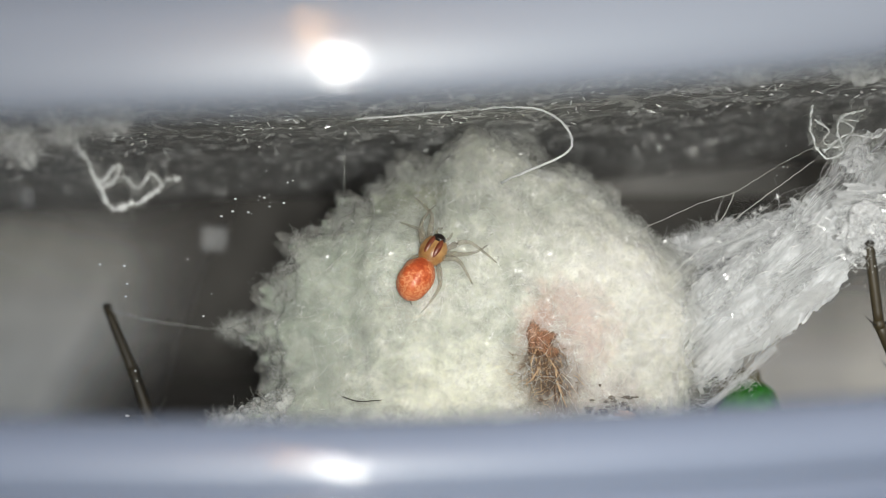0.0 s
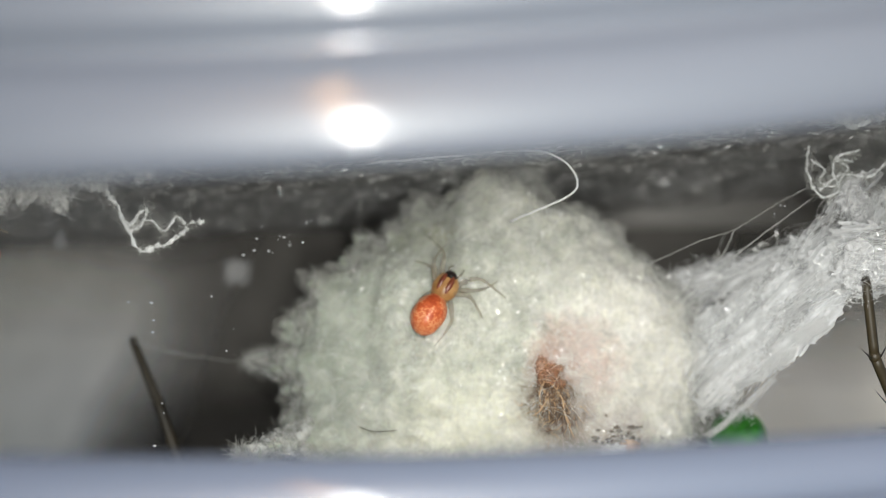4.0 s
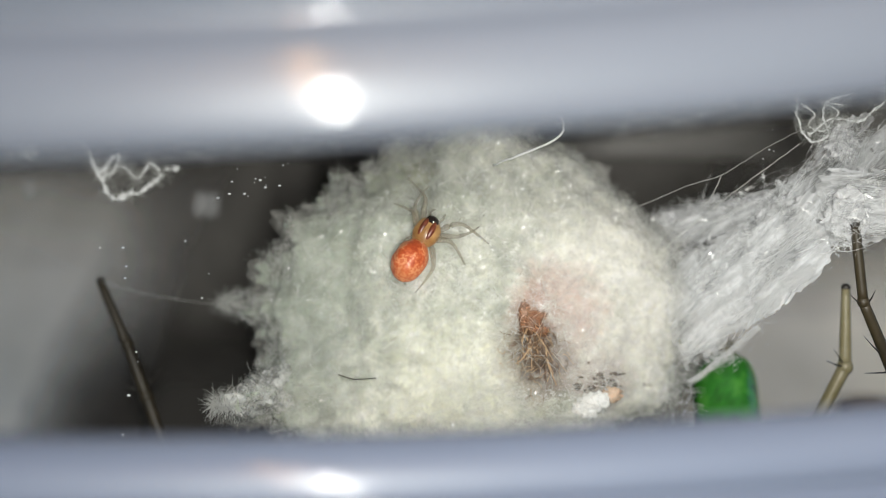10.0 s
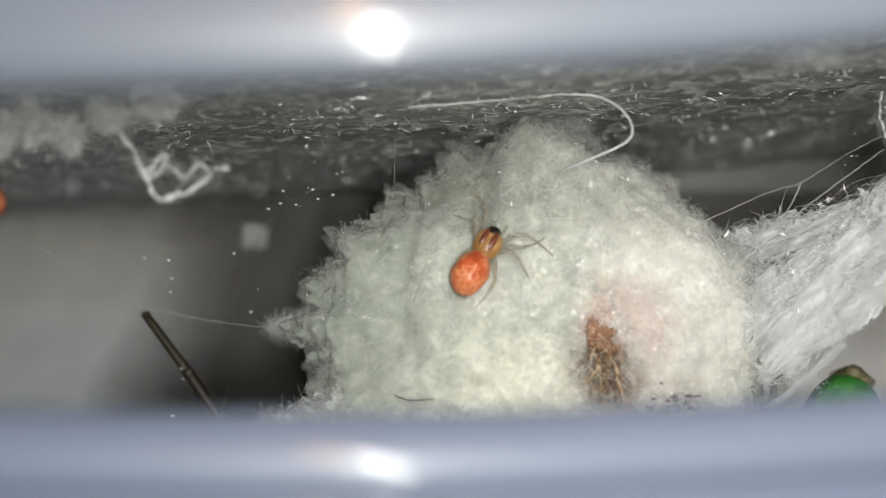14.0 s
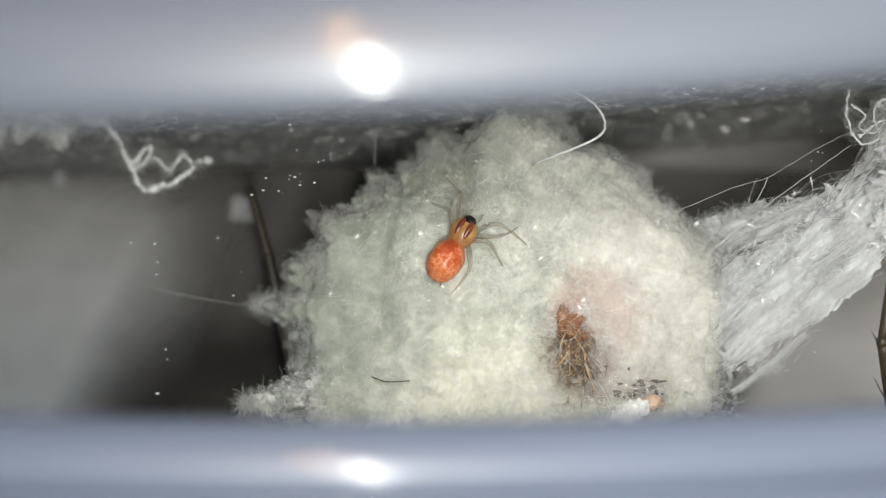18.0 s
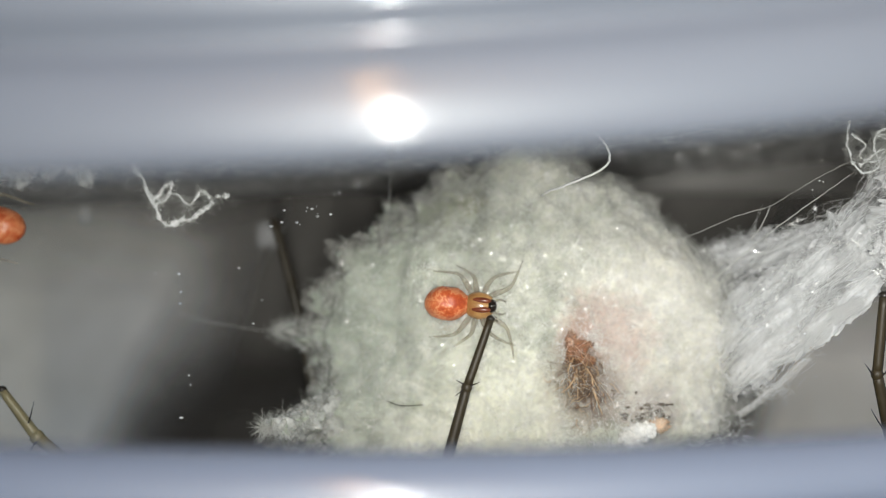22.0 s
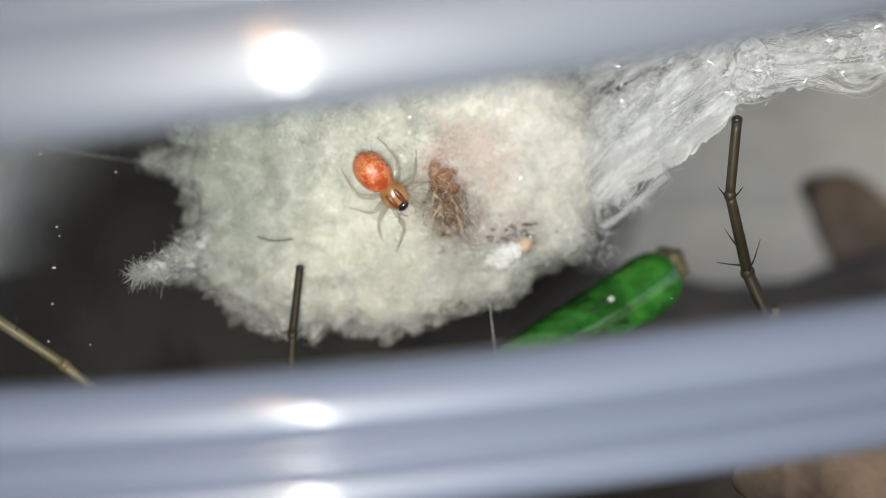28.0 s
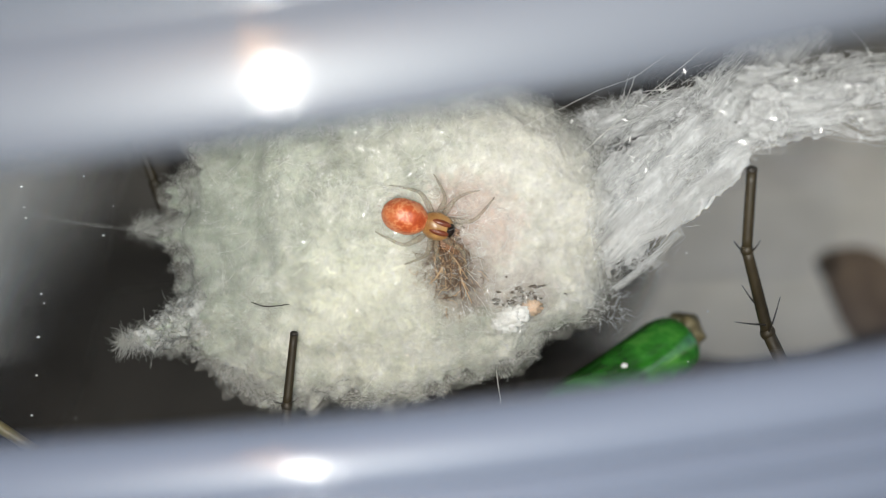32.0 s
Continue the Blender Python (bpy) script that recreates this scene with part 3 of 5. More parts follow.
def sac_fuzz():
    """Loose silk over the face of the sac and round its rim."""
    n = 7500
    th, s = RNG.uniform(-np.pi, np.pi, n), np.sqrt(RNG.uniform(0, 1, n))
    p = np.array([sac_point(a, b, True, 0.97) for a, b in zip(th, s)]) - np.stack([0 * th, RNG.uniform(0.0, 0.12, n), 0 * th], 1)
    head = RNG.normal(size=(n, 3)) * (1, 0.15, 1)
    thin = np.hypot(p[:, 0] - 4.1, p[:, 2] - 0.2) < RNG.uniform(0.9, 2.6, n)
    thin |= (RNG.uniform(0, 1, n) < 0.65) & (np.hypot(p[:, 0] + 8, p[:, 2] - 6) < RNG.uniform(3, 8, n))
    thin |= RNG.uniform(0, 1, n) > np.interp(p[:, 0], [-9, -3, 2], [0.10, 0.2, 0.6])
    p, th, head, n = p[~thin], th[~thin], head[~thin], int((~thin).sum())
    face = wander(p - np.stack([0 * th, RNG.uniform(0, 0.22, n), 0 * th], 1), head, RNG.uniform(0.3, 1.5, n) * np.where(s[~thin] > 0.86, 0.3, 1.0), 7, 0.6)
    m = 2400
    tl, sl = RNG.uniform(-np.pi, np.pi, m), np.sqrt(RNG.uniform(0, 0.66, m))
    pl = np.array([sac_point(a, b, True, 0.97) for a, b in zip(tl, sl)]) - np.stack([0 * tl, RNG.uniform(0.1, 0.45, m), 0 * tl], 1)
    pl = pl[(RNG.uniform(0, 1, m) < np.interp(pl[:, 0], [-9, -3, 3], [0.12, 0.2, 1.0])) & (np.hypot(pl[:, 0] - 4.1, pl[:, 2] - 0.2) > 1.6)]
    m = len(pl)
    FLOSS.append(wander(pl, RNG.normal(size=(m, 3)) * (1, 0.06, 0.8), RNG.uniform(0.35, 1.3, m), 7, 0.35))
    tufts = 620
    a0 = RNG.uniform(-np.pi, np.pi, tufts)
    k = 22
    th = np.repeat(a0, k) + RNG.normal(size=tufts * k) * 0.022
    s = np.repeat(RNG.uniform(0.9, 1.0, tufts), k)
    p2 = np.array([sac_point(a, b, True) for a, b in zip(th, s)])
    lean = np.repeat(RNG.normal(size=(tufts, 3)) * 0.9, k, 0)
    out = np.stack([np.cos(th), 0 * th, np.sin(th)], 1) * 0.6 + lean + RNG.normal(size=(tufts * k, 3)) * 0.45
    edge = wander(p2 + RNG.normal(size=p2.shape) * 0.12, out, RNG.uniform(0.12, 0.5, tufts * k), 7, 1.2)
    return strands("fuzz", np.concatenate([face, edge]), np.concatenate([RNG.uniform(0.003, 0.008, n), RNG.uniform(0.004, 0.011, tufts * k)]), FIBRE)


def flakes(name, p, tilt, size, mat, wide=(0.010, 0.030), lie=(1, 1, 1)):
    """Tiny flat scraps of silk that face the slot and catch the light."""
    n = len(p)
    nrm = np.array([0.0, -1.0, 0.0]) + RNG.normal(size=(n, 3)) * tilt
    nrm /= np.linalg.norm(nrm, axis=1, keepdims=True)
    u = np.cross(nrm, RNG.normal(size=(n, 3)) * lie)
    u /= np.linalg.norm(u, axis=1, keepdims=True)
    w = np.cross(nrm, u)
    a, b = RNG.uniform(*size, n)[:, None], RNG.uniform(*wide, n)[:, None]
    v = np.stack([p - u * a, p - w * b, p + u * a, p + w * b, p + nrm * b * 0.07], 1).reshape(-1, 3)
    f = [(i * 5 + j, i * 5 + (j + 1) % 4, i * 5 + 4) for i in range(n) for j in range(4)]
    return solid(name, v, f, mat, False)


def sac_glints():
    n = 17000
    th, s = RNG.uniform(-np.pi, np.pi, n), np.sqrt(RNG.uniform(0, 1, n))
    p = np.array([sac_point(a, b, True, 0.97) for a, b in zip(th, s)]) - np.stack([0 * th, RNG.uniform(0.1, 0.4, n), 0 * th], 1)
    p[np.hypot(p[:, 0] - 4.1, p[:, 2] - 0.4) < 1.5, 0] = -20
    p = p[RNG.uniform(0, 1, n) < np.interp(p[:, 0], [-19, -9, -3, 3], [0, 0.16, 0.14, 0.62])]
    keep = np.array([noise.noise(Vector(q) * 0.8) + 0.6 * noise.noise(Vector(q) * 2.1) for q in p]) > RNG.uniform(-0.5, 0.35, len(p))
    return flakes("glint", p[keep], 0.19, (0.02, 0.15), GLINT, (0.006, 0.017))


sac = thing("egg_sac", (0, 0, 0), "fluffy cream silk egg sac with rosy and brown stains", "egg sac")
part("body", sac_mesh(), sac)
for trim, out in ((0.985, 0.14), (1.015, 0.32)):
    part("silk_veil", sac_mesh(trim, out, GAUZE, "silk_veil", 300, 80), sac, "thin translucent veil of loose silk")
tagged(part("fuzz", sac_fuzz(), sac, "loose white silk fibres"), kind="stuff")
tagged(part("glint", sac_glints(), sac, "glossy bright silk threads"), kind="stuff")
tagged(part("floss", strands("floss", FLOSS[0], RNG.uniform(0.005, 0.011, len(FLOSS[0])), GLINT), sac, "long glossy silk threads"), kind="stuff")
SPIKES = [((-7.6, 0.6, -1.2), (-9.1, -1.8, -1.45), (-10.1, -3.6, -1.5), 0.9), ((-8.2, 3.0, 2.6), (-9.6, 3.3, 2.8), (-10.7, 3.4, 2.75), 0.75),
          ((1.0, 2.4, 10.8), (2.2, 2.2, 11.5), (3.4, 2.0, 11.5), 0.6)]
for a, b, c, r in SPIKES:
    q = spline([a, b, c], 44)[:40]
    rough = []
    for k_, mat in ((0.55, SAC), (0.85, TUFT), (1.1, TUFT)):
        v, f = tube_data(q, np.linspace(r, 0.1, 40) * k_, 28)
        rough.append((np.array([p + np.array(noise.noise_vector(Vector(p) * 1.2)) * 0.4 + np.array(noise.noise_vector(Vector(p) * 3.6 + Vector((k_, 0, 0)))) * 0.3 + np.array(noise.noise_vector(Vector(p) * 9)) * 0.04 for p in v]), f, mat))
    spike = part("spike", solid("spike", *rough[0]), sac, "ragged pointed tuft of silk")
    for shell in rough[1:]:
        part("silk_veil", solid("silk_veil", *shell), spike)
    q = spline([a, b, c], 26)
    n = 1300
    u = RNG.integers(0, 25, n)
    o = q[u] + RNG.normal(size=(n, 3)) * (r * (1 - u / 26))[:, None] * 0.5
    d = (q[-1] - q[0]) / np.linalg.norm(q[-1] - q[0])
    tagged(part("fuzz", strands("fuzz", wander(o, RNG.normal(size=(n, 3)) * 0.8 + d * 0.8, RNG.uniform(0.3, 1.0, n), 5, 0.8), RNG.uniform(0.004, 0.011, n), FIBRE), spike), kind="stuff")
hair = spline([(-4.9, sac_front(-4.9, -0.4) - 0.5, -0.35), (-4.2, sac_front(-4.2, -0.5) - 0.6, -0.55), (-3.2, sac_front(-3.2, -0.5) - 0.5, -0.5)], 14)
part("dark_hair", tube("dark_hair", hair, 0.025, SPINE, 5), sac, "dark bristle stuck in the silk")
for i, (px_, pz_, pr_) in enumerate([(6.3, -1.7, 0.55), (6.75, -1.55, 0.45), (5.9, -1.9, 0.4), (6.2, -2.1, 0.4)]):
    v, f = ball_data((px_, sac_front(px_, pz_) - 0.35, pz_), (pr_, pr_ * 0.6, pr_ * 0.8), nu=30, nv=20, lumps=0.4, freq=1.2)
    part("silk_lump", solid("silk_lump", v, f, LUMP), sac, "bright white silk lump")

part("peach_scrap", ball("peach_scrap", (7.3, sac_front(7.3, -1.35) - 0.3, -1.35), (0.42, 0.2, 0.3), PEACH, nu=20, nv=14, lumps=0.9, freq=2), sac, "peach-coloured scrap of skin")

# ---- shed skin caught in the silk ----
husk = thing("shed_skin", (3.9, sac_front(3.9, 1.0) - 0.5, 1.0), "brown shed skin of a spiderling caught in silk", "shed skin")
hv = Vector((3.9, sac_front(3.9, 1.0), 1.0))
for x0, z0, rx, rz, tilt in [(-0.2, 0.8, 0.42, 0.34, 0), (-0.55, 1.35, 0.26, 0.40, 0), (0.15, 0.55, 0.36, 0.22, 0), (-0.15, 1.15, 0.26, 0.26, 0), (-0.6, 0.7, 0.18, 0.26, 0), (0.1, 1.2, 0.3, 0.2, 0)]:
    part("shell", ball("shell", (x0, 0.12, z0), (rx, 0.10, rz), HUSK_ORANGE, nu=28, nv=20, lumps=1.0, freq=2.4), husk, "crumpled orange shell")
for i in range(11):
    x0, z0 = RNG.uniform(-0.6, 0.5), RNG.uniform(-0.6, 0.8)
    b = np.array([x0, -0.18, z0])
    d = np.array([RNG.normal() * 0.35, RNG.normal() * 0.1, -0.7 - 0.7 * RNG.uniform()])
    pts = spline([b, b + d * 0.5 + RNG.normal(size=3) * 0.08, b + d + RNG.normal(size=3) * 0.08], 7)
    part("leg", tube("leg", pts, np.linspace(0.05, 0.02, 7), TAN_SKIN if i % 3 else HUSK, 5), husk)
n = 260
c1 = np.stack([RNG.normal(size=n) * 0.52, np.full(n, 0.02) - RNG.uniform(0, 0.3, n), RNG.normal(size=n) * 0.6 - 0.35], 1)
for mat, pick, label in ((HUSK, slice(0, 170), "tangled brown bristles"), (TAN_SKIN, slice(170, 260), "tangled tan bristles")):
    c2 = c1[pick]
    m = len(c2)
    tagged(part("bristles", strands("bristles", wander(c2, RNG.normal(size=(m, 3)) * (0.7, 0.15, 1), RNG.uniform(0.25, 0.75, m), 8, 1.1), RNG.uniform(0.012, 0.026, m), mat), husk, label), kind="stuff")
n = 50
c0 = np.stack([RNG.normal(size=n) * 0.7, np.full(n, -0.3), RNG.normal(size=n) * 0.9 + 0.1], 1)
tagged(part("silk_wrap", strands("silk_wrap", wander(c0, RNG.normal(size=(n, 3)) * (1, 0.1, 1), RNG.uniform(0.5, 1.4, n), 5, 0.4), 0.012, FIBRE), husk, "white silk over the shed skin"), kind="stuff")

# ---- silk round the sac ----
web = thing("silk_guy_sheet", (13, 0, 5), "white silk sheet tying the egg sac to the lid", "silk")
LOW = Matrix.Translation((-13 * MM, 0, -5 * MM))


def cord(a, b, n, fat, k=22):
    """One drawn-out bundle of nearly parallel threads, pinched at its ends."""
    a, b = np.array(a, float), np.array(b, float)
    s = np.linspace(0, 1, k)[:, None]
    size = np.linalg.norm(b - a)
    core = a * (1 - s) + b * s
    for f in (1.0, 2.0, 3.5):
        core = core + RNG.normal(size=3) * (0.6, 0.5, 1.0) * 0.055 * size / f * np.sin(np.pi * f * s + RNG.uniform(0, 6)) * np.sin(np.pi * s)
    swell = fat * (0.35 + 0.75 * np.sin(np.pi * s) ** 0.7) * (0.8 + 0.4 * np.sin(s * RNG.uniform(4, 11) + RNG.uniform(0, 6)))
    off = RNG.normal(size=(n, 1, 3)) * swell[None]
    sway = RNG.normal(size=(n, 1, 3)) * fat * 1.1 * np.sin(s[None] * RNG.uniform(3, 9, (n, 1, 1)) + RNG.uniform(0, 6, (n, 1, 1)))
    return core[None] + off + sway


def fan(count, each, a0, a1, b0, b1, fat):
    """Cords drawn from the line a0-a1 to the line b0-b1, in order, some of them stopping short."""
    out = []
    for i in range(count):
        u = (i + RNG.uniform(0.1, 0.9)) / count
        w = min(max(u + RNG.normal() * 0.28, 0), 1)
        a, b = np.array(a0) * (1 - u) + np.array(a1) * u, np.array(b0) * (1 - w) + np.array(b1) * w
        lo, hi = RNG.uniform(-0.04, 0.12), RNG.uniform(0.85, 1.0)
        out.append(cord(a + (b - a) * lo, a + (b - a) * hi, int(each * RNG.uniform(0.5, 1.6)), fat * RNG.uniform(0.5, 1.5)))
    return np.concatenate(out)


paths = np.concatenate([fan(8, 13, (9.4, 3.2, 6.0), (11.2, 1.6, 3.4), (16.2, -1.6, 8.4), (17.2, -2.6, 6.6), 0.10), fan(8, 13, (10.8, 1.5, 4.2), (11.1, 0.9, 0.6), (15.9, -2.6, 7.2), (16.8, -3.2, 5.6), 0.09),
                        fan(3, 110, (10.9, 0.8, 0.9), (10.8, 0.6, 0.2), (15.6, -2.7, 3.9), (16.6, -3.1, 5.0), 0.12), fan(1, 40, (11.0, 0.7, -0.6), (11.0, 0.6, -1.0), (13.6, -1.2, 1.5), (14.0, -1.6, 1.9), 0.08),
                        fan(8, 16, (14.8, -1.0, 7.2), (17.2, -3.0, 5.6), (17.4, -1.9, 11.0), (20.4, -2.1, 9.4), 0.13), fan(5, 50, (9.6, 3.2, 6.0), (10.2, 3.0, 5.2), (12.9, 2.2, 7.3), (14.6, 0.6, 7.5), 0.16),
                        fan(9, 12, (16.4, -3, 8.0), (17.0, -3, 5.4), (25.4, -3, 8.8), (25.6, -3, 6.6), 0.12), fan(16, 2, (9.6, 3.0, 5.2), (11.2, 1.0, -0.4), (17.6, -1.8, 9.6), (16.4, -3.0, 5.0), 0.25)])


def wool(n, corners, along, spread, thick):
    """Short curly silk, in clumps, spread over a quadrilateral."""
    a, b, c, d = [np.array(q, float) for q in corners]
    got = []
    while len(got) < n:
        u, w = RNG.uniform(), RNG.uniform()
        p = (a * (1 - u) + b * u) * (1 - w) + (d * (1 - u) + c * u) * w
        if noise.noise(Vector(p) * 0.9) + 0.8 * noise.noise(Vector(p) * 2.3) > RNG.uniform(-0.15, 0.6):
            got.append(p + RNG.normal(size=3) * thick)
    got = np.array(got)
    return wander(got, np.array(along) + RNG.normal(size=(n, 3)) * spread, RNG.uniform(0.4, 2.0, n), 8, 0.6)


curly = np.concatenate([wool(200, [(9.3, 3.2, 6.2), (19.5, -2, 10.8), (20.0, -2, 6.8), (11.3, 1, 2.5)], (0.8, -0.3, 0.45), 0.42, (0.12, 0.3, 0.12)),
                        wool(130, [(10.6, 2.0, 4.0), (16.2, -2.8, 8.0), (16.8, -3.0, 5.0), (11.0, 1, 0.2)], (0.65, -0.4, 0.6), 0.38, (0.12, 0.3, 0.12)),
                        wool(320, [(16.0, -3, 8.2), (25, -3, 8.8), (25, -3, 6.6), (17.0, -3, 5.2)], (1, 0, 0.1), 0.8, (0.1, 0.2, 0.1))])
tagged(part("wool", strands("wool", curly, RNG.uniform(0.005, 0.013, len(curly)), SHEET), web, "clumped curly white silk", LOW), kind="stuff")
p0 = curly[RNG.integers(0, len(curly), 900), 3]
tagged(part("glint", flakes("glint", p0 - (0, 0.1, 0), 0.25, (0.04, 0.25), GLINT), web, "glossy scraps of silk", LOW), kind="stuff")
tagged(part("threads", strands("threads", paths, RNG.uniform(0.004, 0.011, len(paths)), SHEET), web, "fine white silk threads", LOW), kind="stuff")


def film_mesh(corners, n, m, mat):
    a, b, c, d = [np.array(q, float) for q in corners]
    verts, faces = [], []
    for i in range(n):
        for j in range(m):
            u, w = i / (n - 1), j / (m - 1)
            p = (a * (1 - u) + b * u) * (1 - w) + (d * (1 - u) + c * u) * w
            q = Vector(p)
            lean = Vector((u * 3.0 + 1.2 * noise.noise(q * 0.5), w * 6.0, corners[0][0]))
            p = p + np.array([0.2, 0.5, 0.35]) * noise.noise(q * 0.6) + np.array([0.06, 0.45, 0.10]) * noise.noise(lean) + np.array([0.03, 0.16, 0.06]) * noise.noise(lean * 2.3) + np.array([0.01, 0.05, 0.02]) * noise.noise(q * 5.5)
            verts.append(p)
    for i in range(n - 1):
        for j in range(m - 1):
            u, w = (i + 0.5) / n, (j + 0.5) / m
            hole = noise.noise((u * 9 + corners[0][0], w * 6, 0)) + 0.9 * noise.noise((u * 26, w * 18, 3)) - 7 * max(0, abs(w - 0.5) - 0.34) - 9 * max(0, abs(u - 0.5) - 0.40)
            if hole > -0.9:
                faces.append((i * m + j, i * m + j + 1, (i + 1) * m + j + 1, (i + 1) * m + j))
    return solid("membrane", verts, faces, mat)


LAYERS = [([(9.2, 3.2, 6.1), (17.2, -1.8, 8.8), (18.6, -2, 6.2), (11.2, 1, 1.6)], STREAK), ([(14.4, -0.8, 7.3), (18.0, -1.9, 11.4), (20.8, -2.0, 9.4), (17.4, -2.6, 5.8)], STREAK_LOW),
          ([(9.8, 1.2, 4.2), (16.0, -2.3, 7.6), (16.7, -2.9, 4.4), (10.4, 0.2, -0.6)], STREAK_LOW), ([(10.4, 2.0, 4.6), (16.2, -2.8, 8.2), (16.6, -3.0, 4.2), (11.0, 1.0, -0.4)], STREAK_LOW),
          ([(15.6, -3.0, 8.6), (26, -3.0, 9.0), (26, -3.0, 6.4), (16.6, -3.2, 4.9)], STREAK_FLAT), ([(16.2, -2.6, 8.2), (26, -2.6, 8.6), (26, -2.6, 6.6), (16.7, -2.8, 5.2)], STREAK_FLAT)]
for corners, mat in LAYERS:
    part("membrane", film_mesh(corners, 170, 110, mat), web, "ragged translucent silk membrane", LOW)
puffs = []
for c, r, n in [((9.9, 3.2, 6.0), (0.9, 0.6, 0.6), 300), ((10.6, 3.0, 6.4), (1.1, 0.6, 0.6), 300), ((12.0, 2.8, 6.9), (1.0, 0.6, 0.55), 300), ((13.6, 1.4, 6.9), (1.1, 0.6, 0.5), 300), ((15.0, 0.0, 7.1), (1.0, 0.5, 0.5), 300), ((11.0, 3.4, 6.6), (1.3, 0.7, 0.55), 500), ((12.9, 2.2, 7.0), (1.4, 0.7, 0.45), 500), ((11.6, 3.6, 6.6), (1.3, 0.7, 0.7), 700), ((13.2, 2.2, 6.8), (1.2, 0.6, 0.6), 500), ((10.3, 3.4, 5.6), (0.8, 0.6, 0.7), 350), ((16.9, -3.2, 6.2), (1.1, 0.5, 1.2), 700),
                ((14.6, 0.2, 6.4), (1.4, 0.7, 0.8), 400), ((13.3, -0.6, 2.3), (0.9, 0.4, 0.7), 250), ((12.2, 0.4, 0.3), (1.1, 0.5, 0.5), 300), ((14.7, -1.8, 4.0), (0.9, 0.4, 0.7), 250),
                ((22, -3, 7.4), (3.5, 0.6, 0.7), 500), ((12.4, 2.6, 6.9), (1.0, 0.5, 0.5), 500), ((14.2, 1.0, 7.1), (1.3, 0.5, 0.5), 600), ((15.8, -0.6, 7.7), (1.2, 0.5, 0.6), 600),
                ((17.6, -1.6, 9.8), (1.0, 0.5, 0.9), 600), ((12.6, 1.0, 4.8), (1.0, 0.4, 0.4), 350), ((14.2, -0.6, 5.6), (1.0, 0.4, 0.4), 350)]:
    p = np.array(c) + RNG.normal(size=(n, 3)) * np.array(r) * 0.5
    if c[2] > 5.9:
        e = np.array(c) + RNG.normal(size=3) * np.array(r) * 0.2
        v, f = ball_data(e, np.array(r) * 0.8, nu=48, nv=34, lumps=0.6, freq=0.9)
        v = np.array([q + np.array(noise.noise_vector(Vector(q) * 1.3)) * 0.42 + np.array(noise.noise_vector(Vector(q) * 3.4)) * 0.2 for q in v])
        part("tuft", solid("tuft", v, f, COTTON), web, "cottony white silk tuft", LOW)
    puffs.append(wander(p, RNG.normal(size=(n, 3)) * 0.8 + (0.6, -0.2, 0.3), RNG.uniform(0.2, 0.7, n), 7, 1.1))
n = 420
join = np.stack([11.4 - 3.4 * RNG.uniform(0, 1, n) ** 2, np.zeros(n), RNG.uniform(-2.6, 6.4, n)], 1)
join[:, 1] = [sac_front(x, z) - RNG.uniform(-0.2, 0.6) for x, _, z in join]
aim = np.array([12.6, -0.5, 0.0]) + np.stack([0 * join[:, 0], 0 * join[:, 0], np.interp(join[:, 2], [-2.6, 1, 6.4], [-1.6, 3.2, 7.2])], 1) - join
puffs.append(wander(join, aim / np.linalg.norm(aim, axis=1, keepdims=True) + RNG.normal(size=(n, 3)) * 0.5, RNG.uniform(0.3, 1.1, n), 7, 0.9))
puffs = np.concatenate(puffs)
tagged(part("fluff", strands("fluff", puffs, RNG.uniform(0.005, 0.014, len(puffs)), SHEET), web, "dense fluffy silk tufts", LOW), kind="stuff")

# loose lines of silk
line_no = [("silk_thread", [(6.0, 0.6, 6.0), (10.5, -1.6, 7.9), (12.1, -1.6, 8.4), (13.9, -1.6, 9.5), (16.2, -1.6, 10.7)], 0.012, "thin taut silk thread beside the egg sac"),
           ("silk_thread", [(12.1, -1.6, 8.4), (11.8, -1.2, 7.6), (11.4, -0.6, 7.0)], 0.018, "thin taut silk thread beside the egg sac"),
           ("silk_thread", [(9.6, 0.4, 5.0), (12.2, -1.5, 7.3), (15.6, -1.6, 9.8)], 0.018, "thin taut silk thread beside the egg sac"),
           ("silk_thread", [(-4.2, -3.4, 11.35), (-2.06, -3.2, 11.55), (-0.13, -3.0, 11.75), (2.2, -3.0, 11.92), (3.49, -3.0, 11.86), (4.5, -3.0, 11.3), (4.95, -3.0, 10.55), (4.67, -3.0, 9.9), (3.0, -2.6, 9.2), (2.0, -1.6, 8.9)], 0.055, "thick curling white silk thread over the egg sac"),
           ("silk_thread", [(-21.5, 3, 6.5), (-16.8, 4.6, 3.9), (-13.0, 4, 3.0), (-10.4, 3, 2.7)], 0.012, "thin taut silk thread beside the egg sac"),
           ("silk_thread", [(-5.2, 0.5, 7.6), (-5.0, 0.2, 8.8), (-4.9, -0.5, 10.6)], 0.009, "thin taut silk thread beside the egg sac"),
           ("silk_thread", [(5.6, -0.8, -4.0), (5.7, -0.9, -5.2), (5.8, -0.9, -6.6)], 0.02, "thin taut silk thread beside the egg sac")]
for name, pts, r, label in line_no:
    q = spline(pts, 44)
    q = q + RNG.normal(size=q.shape) * 0.012
    lone(name, tube(name, q, r, SHEET if r > 0.05 else FIBRE, 6), (0, 0, 0), label, "silk thread", "silk threads")


